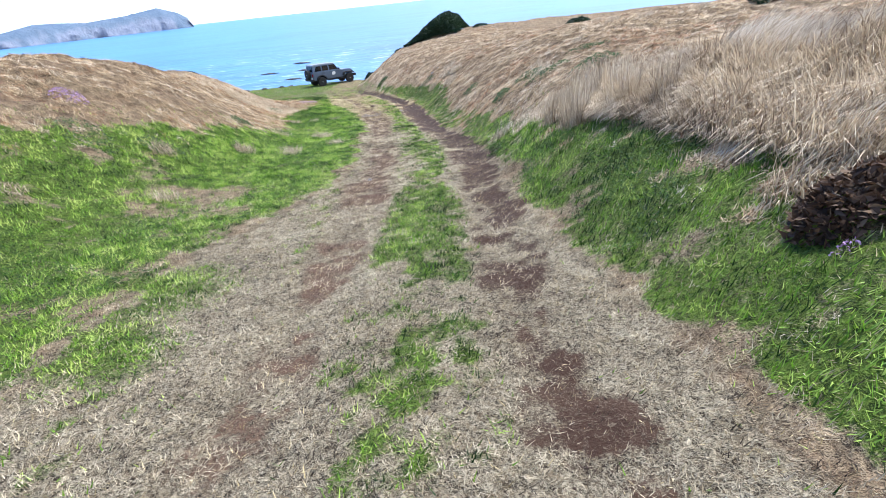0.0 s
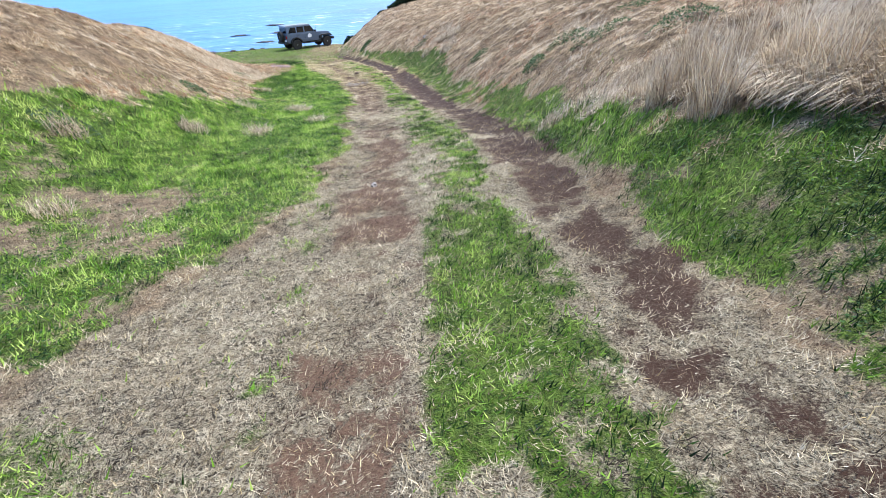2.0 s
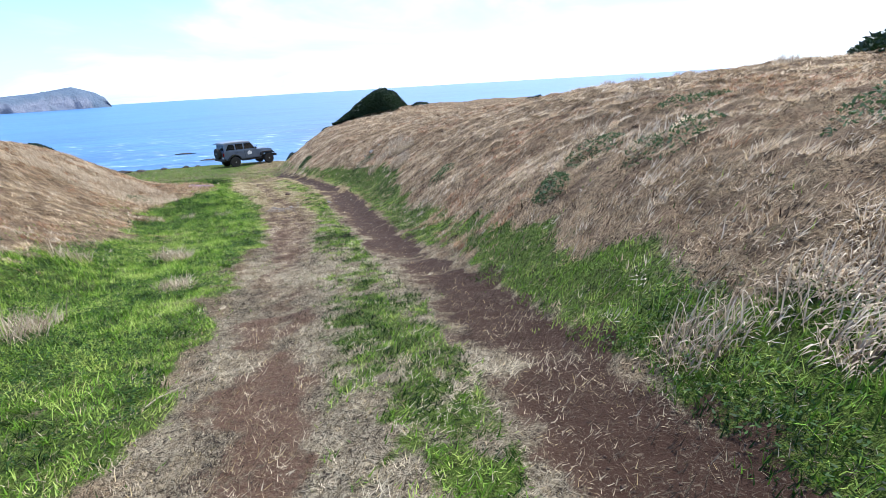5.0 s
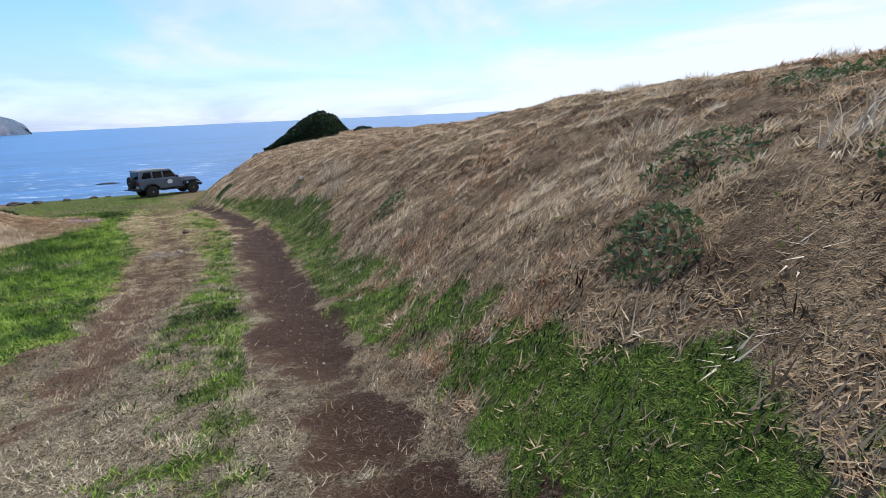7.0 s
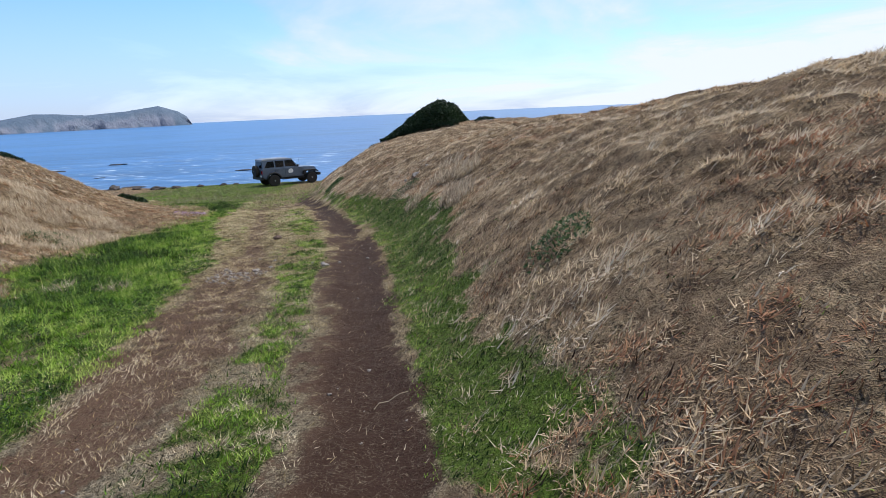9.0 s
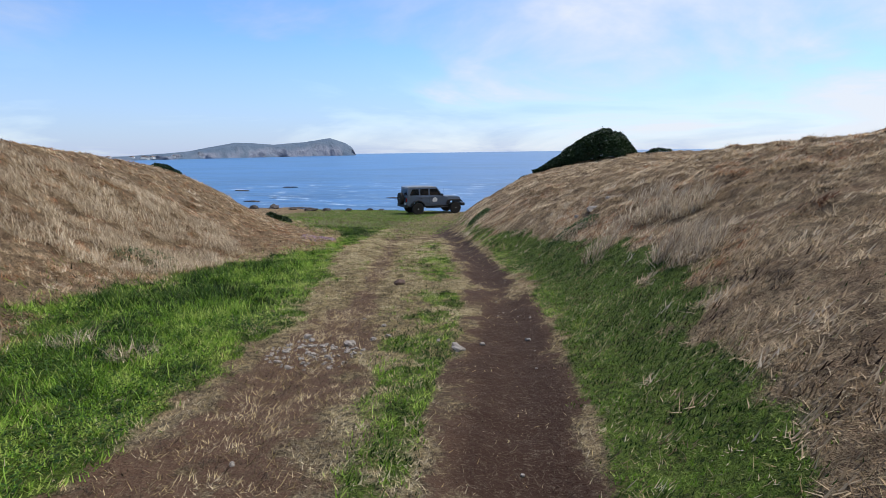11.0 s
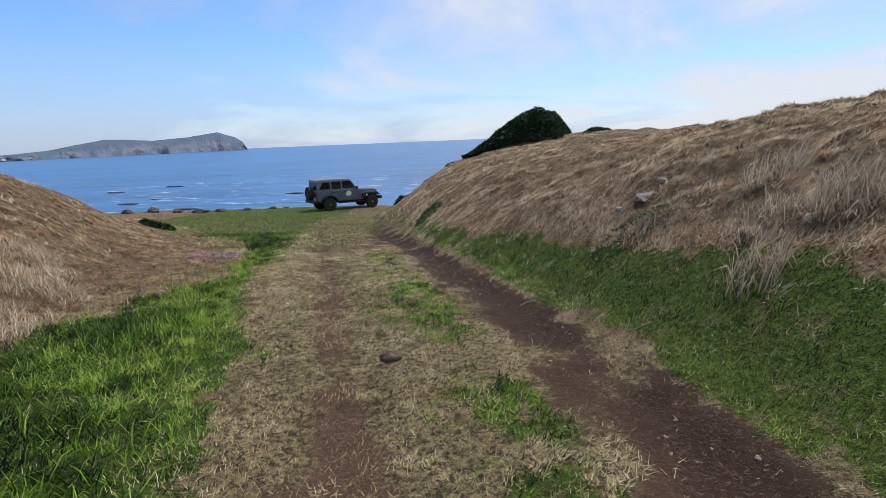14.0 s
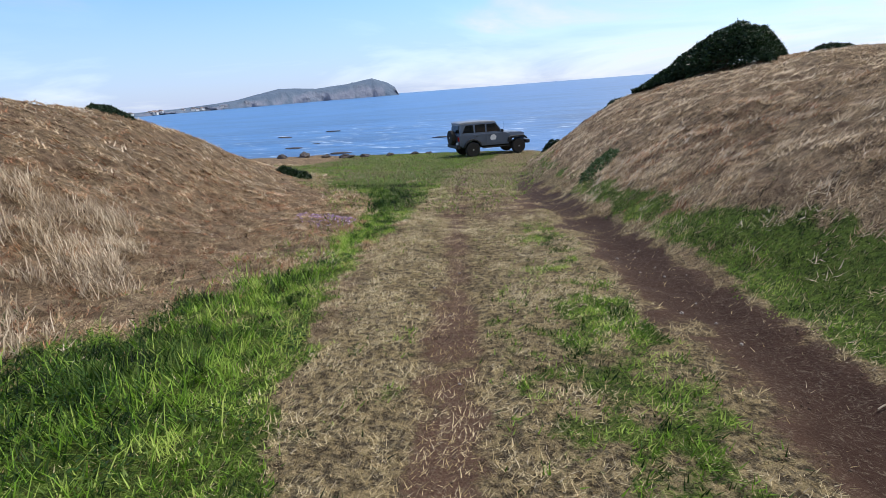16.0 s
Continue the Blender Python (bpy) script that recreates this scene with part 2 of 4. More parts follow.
def line(*pairs):
    """A smooth function of y through a few known places."""
    ys, vs = np.array(pairs, float).T
    g = np.arange(-40, 90, 0.1)
    v = np.interp(g, ys, vs)
    kern = np.exp(-0.5 * (np.arange(-25, 26) * 0.1 / 0.9) ** 2)
    v = np.convolve(np.pad(v, 25, mode="edge"), kern / kern.sum(), mode="valid")
    return lambda y: np.interp(y, g, v)


def step(a, b, v):
    t = np.clip((v - a) / (b - a), 0, 1)
    return t * t * (3 - 2 * t)


def bell(v, s):
    return np.exp(-0.5 * (v / s) ** 2)


bed = line((-40, 3.2), (-5, 0.2), (0, -0.4), (5, -1.0), (10, -1.6), (15, -2.25), (20, -2.75), (25, -3.1), (30, -3.55), (40, -4.6), (47, -5.35), (52, -5.58), (60, -5.8))
rut_l = line((-40, -2), (2, -2.27), (5, -2.2), (7, -2.37), (9, -2.4), (11, -2.68), (14.5, -3.05), (17, -3.42), (20, -4.0), (22, -4.5), (24, -5.1), (28, -6.3), (30, -6.95), (36, -8.6), (45, -10.5))
rut_r = line((-40, -.5), (1, -.7), (3, -.83), (5, -.76), (8, -.73), (10, -.92), (13, -1.3), (15, -1.6), (16.5, -1.87), (19, -2.2), (21, -2.42), (23.3, -3.0), (26, -3.85), (28, -4.5), (31, -5.6), (36, -7.0), (45, -9))
edge_l = line((-40, -4), (2, -3.8), (4.5, -3.9), (6, -2.95), (9, -2.9), (11.5, -3.25), (15.3, -3.6), (17, -3.95), (20, -4.6), (21.5, -5.05), (23.5, -5.9), (26, -6.7), (28, -7.2), (32, -8.2), (37, -9.4), (45, -11))
edge_r = line((-40, .3), (1.5, .05), (3, -.2), (4.5, -.42), (8, -.45), (9, -.5), (11, -.76), (12.6, -1.05), (14.7, -1.27), (16, -1.48), (18.5, -1.75), (20, -1.9), (21.3, -2.12), (23.6, -2.75), (24.4, -3.0), (26, -3.5), (29, -4.5), (36, -6.3), (45, -8.3))
hay_r = line((-40, 1.6), (1, 1.45), (2.2, 1.05), (4.2, .92), (5.4, .9), (6.6, .43), (8, .1), (9.1, -.08), (10.4, -.15), (12, -.3), (14.5, -.62), (16, -.75), (17.3, -.9), (18.7, -1.0), (20, -.85), (21.5, -.85), (23, -1.15), (24.3, -1.85), (25.4, -2.5), (26.3, -3.0), (28.4, -3.8), (30.5, -4.6), (36, -6.1), (45, -8.3))
hay_l = line((-40, -9), (5, -8.2), (7.3, -7.7), (9, -6.9), (11, -6.3), (13, -5.9), (15, -5.8), (20, -7.3), (22, -7.9), (23.5, -7.8), (25, -7.2), (28, -7.6), (31, -9), (34, -12.3), (38.5, -15), (45, -22))
foot_l = line((-40, -6), (4, -5.2), (10, -4.3), (13, -4.4), (20, -6.6), (24, -7.9), (28, -9), (33, -11.6), (37, -14.5), (50, -22))
crest_l = line((-40, 2.35), (10, 2.45), (14, 2.55), (19, 2.42), (24, 2.2), (29, 2.13), (33, 1.95), (36, 1.5), (40, .5), (60, 0))
ridge = line((-40, 2.8), (-5, 1.5), (5, .48), (10, .2), (15, .14), (20, .0), (26, -.56), (30, -1.02), (35, -1.30), (44, -1.0), (49, -2.2), (60, -4))
spread = line((-40, 1.5), (9, 1.7), (14, 2.5), (20, 2.9), (26, 3.2), (31, 3.1), (36, 2.9), (42, 4.2), (60, 4.2))


def height(x, y, rough=True):
    x, y = np.asarray(x, float), np.asarray(y, float)
    z = bed(y)
    d = x - (rut_r(y) + 0.32 + 0.5 * step(7, 3, y) + 0.4 * step(12, 14.5, y) * step(27, 25, y))
    d = (np.sqrt(d * d + 0.05) + d) / 2
    z = z + np.maximum(ridge(y) - bed(y), 0) * (1 - np.exp(-d / spread(y))) - 0.012 * np.maximum(d - 9, 0)
    z = z - 0.45 * bell(x + 7.0, 1.4) * step(37, 41, y)
    dl = foot_l(y) - x
    z = z + crest_l(y) * step(0, 5.6, dl) - 0.02 * np.maximum(dl - 7, 0)
    if rough:
        on = bell(y - 14, 15)
        z = z - (0.03 + 0.05 * step(10, 14, y)) * bell(x - rut_r(y), 0.2) * step(36, 28, y)
        z = z - 0.035 * bell(x - rut_l(y), 0.22) * step(36, 28, y)
        wild = step(0.0, 1.5, np.maximum(x - hay_r(y), hay_l(y) - x))
        z = z + (field(x, y, 0.9, 3, 3) - 0.5) * (0.05 + 0.22 * wild) + (field(x, y, 0.2, 5, 2) - 0.5) * (0.025 + 0.11 * wild)
        z = z + (field(x, y, 4.0, 8, 2) - 0.5) * 0.25 * wild
    brink = 54.0 - 4.5 * step(-9, -2, x) + 0.3 * np.minimum(x + 22, 0) + (field(x, y, 3.0, 11, 3) - 0.5) * 2.2
    brink = np.maximum(brink, 20 + 0.0 * x)
    over = y - brink
    z = z - 16.0 * step(0, 9, over) - 0.05 * np.maximum(over - 6, 0)
    return np.maximum(z, -26.0)


# bare places trodden open: x, y, size, how bare
EARTH_SPOTS = ((-0.67, 1.39, 0.17, 0.8), (-0.73, 1.88, 0.09, 0.75), (-0.71, 2.42, 0.07, 0.75), (-0.72, 3.02, 0.07, 0.75), (-2.5, 1.25, 0.13, 0.6), (-2.35, 1.75, 0.09, 0.6), (-0.70, 4.45, 0.22, 0.85), (-0.62, 4.9, 0.2, 0.8), (-0.8, 5.9, 0.3, 0.7))


def zones(x, y):
    """How bare, wet, green and dry the ground is, each 0..1."""
    n = field(x, y, 0.45, 21, 5) - 0.5
    m = field(x, y, 1.6, 23, 3) - 0.5
    h = field(x, y, 0.11, 25, 2) - 0.5
    wob = 0.6 * n + 0.35 * m + 0.25 * h
    inside = step(-0.12, 0.12, x - edge_l(y) + wob * 0.8) * step(-0.12, 0.12, edge_r(y) - x + wob * 0.7)
    sr = 0.42 + 0.5 * bell(y - 6.7, 1.6) + 0.35 * bell(y - 9.0, 1.3) + 0.62 * step(8.5, 12.5, y) - 0.25 * step(26, 31, y)
    sl = 0.42 + 0.13 * step(4, 7, y) + 0.12 * bell(y - 8.0, 3.5) + 0.55 * bell(y - 17.6, 1.9) + 0.24 * step(19.5, 21, y)
    wide_l = 0.23 + 0.04 * bell(y - 8, 3.5) + 0.16 * bell(y - 17.6, 1.6) - 0.09 * step(20, 22, y)
    soil = np.maximum(sr * bell(x - rut_r(y), 0.27 + 0.06 * step(9, 14, y)), sl * bell(x - rut_l(y), wide_l))
    soil = np.maximum(soil, 0.62 * bell(y - 30.3, 1.9) * bell(x - (rut_l(y) + rut_r(y)) / 2, 1.2))
    spots = sum(q * bell(x - u, r) * bell(y - v, r * 1.1) for u, v, r, q in EARTH_SPOTS)
    soil = np.maximum(soil, spots)
    soil = np.clip(soil + 0.7 * h * step(0.05, 0.4, soil) + 1.3 * n * step(0.05, 0.4, soil) + 0.25 * m, 0, 1) * inside * step(40, 34, y)
    wet = np.clip(bell(x - rut_r(y), 0.3) * (0.62 + 0.5 * bell(y - 5.0, 1.3) + 0.3 * bell(y - 8.8, 1.5) + 0.35 * step(8, 12, y)) + 1.1 * n + 0.4 * m, 0, 1)
    mid = (rut_l(y) + rut_r(y)) / 2 + 0.05
    strip = (0.62 + 0.14 * bell(y - 4.3, 1.5) - 0.55 * bell(y - 2.75, 0.3) - 0.35 * step(1.6, 0.9, y) + 0.02 * step(19, 21, y)) * bell(x - mid - 0.1 * step(19, 22, y), 0.30 + 0.06 * bell(y - 5, 2)) + 0.10 * step(21, 17, y) - 0.08 + (1.0 + 0.2 * step(18, 22, y)) * m + 1.1 * n + 1.2 * h
    patch = 0.9 * bell(x + 3.9, 0.7) * bell(y - 3.3, 0.45) + 0.8 * bell(x + 3.6, 0.5) * bell(y - 2.3, 0.3)
    strip = np.maximum(strip, patch + 0.4 * n) * inside * step(31, 27, y) * (1 - 0.9 * step(0.3, 0.55, soil))
    lawn_l = step(-0.15, 0.15, edge_l(y) - x + wob * 0.8) * step(-0.25, 0.3, x - hay_l(y) + 1.2 * wob)
    lawn_r = step(-0.12, 0.15, x - edge_r(y) + wob * 0.7) * step(-0.2, 0.25, hay_r(y) - x + 1.0 * wob)
    thin = np.clip(0.68 + 1.4 * m + 1.2 * n + 0.9 * h, 0, 1)
    green = np.clip(np.maximum(strip, np.maximum(lawn_l * np.clip(thin - 0.04 + 0.34 * step(6, 11, y), 0, 1), lawn_r * np.clip(thin + 0.32 + 0.25 * step(13, 16, y), 0, 1))), 0, 1)
    green = green * (1 - 0.25 * step(32, 40, y))
    dry = np.maximum(step(-0.2, 0.25, x - hay_r(y) + 1.0 * wob), step(-0.25, 0.3, hay_l(y) - x + 1.2 * wob))
    outside = 1 - inside
    dry = np.maximum(dry, outside) * (1 - green)
    return soil, wet, green, dry


def mesh_object(name, verts, loops, sizes, mat, attrs=(), smooth=False):
    """A mesh from numpy arrays: places, corner indices, and the number of corners of each face."""
    me = bpy.data.meshes.new(name)
    me.vertices.add(len(verts))
    me.vertices.foreach_set("co", np.ascontiguousarray(verts, np.float32).ravel())
    me.loops.add(len(loops))
    me.loops.foreach_set("vertex_index", np.ascontiguousarray(loops, np.int32))
    starts = np.concatenate(([0], np.cumsum(sizes)[:-1])).astype(np.int32)
    me.polygons.add(len(sizes))
    me.polygons.foreach_set("loop_start", starts)
    if smooth:
        me.polygons.foreach_set("use_smooth", np.ones(len(sizes), bool))
    me.update(calc_edges=True)
    for key, val in attrs:
        me.attributes.new(key, "FLOAT", "POINT").data.foreach_set("value", np.ascontiguousarray(val, np.float32))
    me.materials.append(mat)
    return new(name, me)


def grow(a, b, first, factor, sign):
    """Positions from a towards b with steps that widen."""
    out, p, s = [], a, first
    while (p - b) * sign < 0:
        s *= factor
        p += s * sign
        out.append(p)
    return out


def make_ground():
    xs = sorted(grow(-9.5, -900, 0.065, 1.07, -1)) + list(np.arange(-9.5, 4.0, 0.065)) + grow(3.95, 900, 0.065, 1.07, 1)
    ys = sorted(grow(0.0, -500, 0.08, 1.15, -1)) + list(np.arange(0.0, 30, 0.065)) + grow(29.96, 58, 0.065, 1.02, 1) + grow(58.5, 700, 0.8, 1.3, 1)
    X, Y = np.meshgrid(np.array(xs), np.array(ys))
    x, y = X.ravel(), Y.ravel()
    soil, wet, green, dry = zones(x, y)
    v = np.stack([x, y, height(x, y)], 1)
    nx, ny = len(xs), len(ys)
    i = (np.arange(ny - 1)[:, None] * nx + np.arange(nx - 1)).ravel()
    q = np.stack([i, i + 1, i + nx + 1, i + nx], 1)
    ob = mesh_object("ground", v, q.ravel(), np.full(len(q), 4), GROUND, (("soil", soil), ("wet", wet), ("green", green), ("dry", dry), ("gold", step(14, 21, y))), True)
    tagged(ob, "grassy coastal ground with two bare brown wheel ruts", "ground", kind="structure")


make_ground()


def make_sea():
    rr = [0.0] + [20 * 1.12 ** i for i in range(49)]
    rr = [r for r in rr if r < 4700] + [4700.0]
    seg = 160
    ang = np.linspace(0, 2 * np.pi, seg, endpoint=False)
    R, A = np.meshgrid(np.array(rr[1:]), ang, indexing="ij")
    x, y = (R * np.cos(A)).ravel(), (R * np.sin(A)).ravel() + 40
    verts = np.vstack([[0, 40, 0], np.stack([x, y, 0 * x], 1)])
    verts[:, 2] = -13.0
    faces, sizes = [], []
    for s in range(seg):
        faces += [0, 1 + s, 1 + (s + 1) % seg]
        sizes.append(3)
    for r in range(len(rr) - 2):
        a = 1 + r * seg
        for s in range(seg):
            t = (s + 1) % seg
            faces += [a + s, a + seg + s, a + seg + t, a + t]
            sizes.append(4)
    dist = np.hypot(verts[:, 0] + 15, verts[:, 1] - 55)
    ob = mesh_object("water", verts, faces, sizes, SEA, (("shallow", step(420, 110, dist)),), True)
    tagged(ob, "blue open sea with small waves and foam near rocks", "sea", kind="structure")


make_sea()


# ---- grass ----
def blades(name, x, y, length, width, lean, heading, mat, tint, segments=2, sink=0.01, z=None):
    """Blades of grass as one mesh. lean: 0 upright, 1 flat on the ground; heading: the way they bend."""
    n = len(x)
    z = height(x, y) if z is None else z
    base = np.stack([x, y, z - sink], 1)
    side = np.stack([-np.sin(heading + 0.6), np.cos(heading + 0.6), 0 * x], 1) * (width / 2)[:, None]
    rise = (height(x + 0.3 * np.cos(heading), y + 0.3 * np.sin(heading), False) - height(x, y, False)) / 0.3
    way = np.stack([np.cos(heading), np.sin(heading), np.clip(rise, -1.2, 1.2)], 1)
    way = way / np.linalg.norm(way, axis=1)[:, None]
    a0, a1 = lean * 0.6 * np.pi / 2, np.minimum(lean * 1.25, 1.06) * np.pi / 2
    up = np.array([0, 0, 1.0])
    mid = base + (way * np.sin(a0)[:, None] + up * np.cos(a0)[:, None]) * (length * 0.55)[:, None]
    tip = mid + (way * np.sin(a1)[:, None] + up * np.cos(a1)[:, None]) * (length * 0.45)[:, None]
    if segments == 1:
        verts = np.stack([base - side, base + side, tip], 1).reshape(-1, 3)
        loops = np.arange(3 * n)
        sizes = np.full(n, 3)
        tints = np.repeat(tint, 3)
    else:
        verts = np.stack([base - side, base + side, mid + side * 0.8, mid - side * 0.8, tip], 1).reshape(-1, 3)
        k = np.arange(n)[:, None] * 5
        loops = (k + np.array([0, 1, 2, 3, 3, 2, 4])).ravel()
        sizes = np.tile([4, 3], n)
        tints = np.repeat(tint, 5)
    return mesh_object(name, verts, loops, sizes, mat, (("tint", tints),))


def scatter(n, x0, x1, y0, y1, power=1.0):
    u = RNG.random(n) ** power
    return x0 + (x1 - x0) * RNG.random(n), y0 + (y1 - y0) * u


def keep(mask, *arrays):
    return [a[mask] for a in arrays]


def wind(x, y):
    return 3.6 + 7.0 * (field(x, y, 1.1, 31, 3) - 0.5) * 2


def comb(x, y):
    """The way that short stalks lie, turning within a hand's breadth."""
    return 12.0 * field(x, y, 0.22, 33, 2) + 3.14 * (RNG.random(len(x)) < 0.4)


def track_grass():
    # mown straw and clippings on the track
    x, y = scatter(900000, 0, 1, -0.5, 33, 1.0)
    lo, hi = edge_l(y) - 2.2, edge_r(y) + 0.9
    x = lo + (hi - lo) * x
    soil, wet, green, dry = zones(x, y)
    bare = step(0.28, 0.6, soil)
    p = np.clip(1.0 - (0.25 + 0.37 * (x > rut_r(y) - 0.6) + 0.36 * step(9, 13, y) * (x > rut_r(y) - 0.6)) * bare - 0.6 * step(0.2, 0.9, green), 0.025, 1) * (0.35 + 0.65 * step(0.30, 0.52, field(x, y, 0.13, 45, 2))) * (1 - 0.35 * step(25, 34, y)) * (1 - 0.62 * step(0.1, 0.5, np.maximum(edge_l(y) - x, x - edge_r(y))))
    x, y = keep(RNG.random(len(x)) < p * 0.9, x, y)
    n = len(x)
    grow_ = field(x, y, 0.35, 41, 2)
    shade = 2.3 * (field(x, y, 0.10, 42, 2) - 0.5) + 1.0 * (field(x, y, 0.6, 44, 2) - 0.5)
    ln, wide, lean, head = RNG.uniform(0.024, 0.064, n) * (0.6 + 0.8 * grow_), RNG.uniform(0.0035, 0.0068, n), RNG.uniform(0.5, 1.0, n), comb(x, y) + RNG.normal(0, 0.8, n)
    bands = bell(x - rut_r(y) + 0.55, 0.2) + bell(x - rut_l(y) + 0.5, 0.25) - 0.7 * bell(x - rut_l(y), 0.18)
    tint = np.clip(RNG.normal(0.52, 0.21, n) + shade + 0.12 * step(10, 6, y) + (0.18 + 0.24 * bands) * step(17, 21, y), 0, 1)
    golden = RNG.random(n) < 0.1 + 0.75 * step(14, 21, y)
    for name, mat, sel, words in (("cut_straw", STRAW, ~golden, "short cut straw lying on the track"), ("golden_straw", GOLD, golden, "short golden straw lying on the track")):
        tagged(blades(name, *keep(sel, x, y, ln, wide, lean, head), mat, tint[sel], 1, 0.004), words, "straw", kind="stuff")
    # green grass
    x, y = scatter(1100000, 0, 1, -0.5, 34, 1.0)
    lo, hi = hay_l(y) - 0.8, hay_r(y) + 0.8
    x = lo + (hi - lo) * x
    soil, wet, green, dry = zones(x, y)
    near = 1 / (1 + (np.maximum(np.maximum(rut_l(y) - x - 1.5, x - rut_r(y) - 2.0), 0) / 1.5) ** 2)
    p = step(0.15, 0.8, green) * (0.3 + 0.7 * step(0.3, 0.5, field(x, y, 0.12, 40, 2))) * (0.45 + 0.55 * near) * (1 - 0.6 * step(24, 34, y)) + 0.02 * (1 - step(0.15, 0.4, soil))
    x, y, green = keep(RNG.random(len(x)) < p * 0.75, x, y, green)
    lawn = np.maximum(step(0.0, 0.6, edge_l(y) - x), step(0.0, 0.5, x - edge_r(y)))
    n = len(x)
    tall = field(x, y, 0.7, 43, 3)
    ln = (0.035 + 0.03 * RNG.random(n)) * (1 - lawn) + lawn * (0.04 + (0.10 - 0.05 * step(8, 11, y) * (x > rut_r(y))) * tall * RNG.random(n) + 0.08 * step(16, 20, y) * tall * step(0, 1, edge_l(y) - x))
    ln = ln * (1 - 0.45 * step(8, 11, y) * (x > rut_r(y)))
    # left lawn lighter, right verge darker: grass kinds, and slope light put into colour
    lush = field(x, y, 1.1, 47, 3) - 0.15 * (1 - lawn) - 0.18 * step(19, 16, y) * (x < rut_l(y)) - 0.06 * (x < rut_l(y)) + 0.2 * step(18.5, 20.5, y) * (x < rut_l(y)) + (0.04 + 0.14 * step(15, 19, y)) * step(0, 0.6, x - edge_r(y)) + 0.2 * (RNG.random(n) - 0.5)
    far = RNG.random(n) < 0.5
    for name, mat, sel, words in (("green_grass", GREEN, lush < 0.56, "fresh green grass beside and between the ruts"),
                                  ("lush_grass", LUSH, lush >= 0.56, "dark lush grass in patches, slope shade partly in its colour")):
        xx, yy, l2 = keep(sel, x, y, ln)
        k = len(xx)
        tagged(blades(name, xx, yy, l2, RNG.uniform(0.006, 0.011, k) * (1 + 0.5 * (l2 > 0.12) + 0.6 * step(2.0, 3.5, edge_l(yy) - xx)), RNG.uniform(0.25, 0.95, k), comb(xx, yy) + RNG.normal(0, 0.9, k), mat,
                      np.clip(RNG.normal(0.45, 0.24, k) + 2.5 * (field(xx, yy, 0.12, 49, 2) - 0.5) + 0.9 * (field(xx, yy, 0.5, 48, 2) - 0.5) + 0.25 * (xx < rut_l(yy)) * step(18.5, 16, yy) , 0, 1), 1, 0.004), words, "grass", kind="stuff")


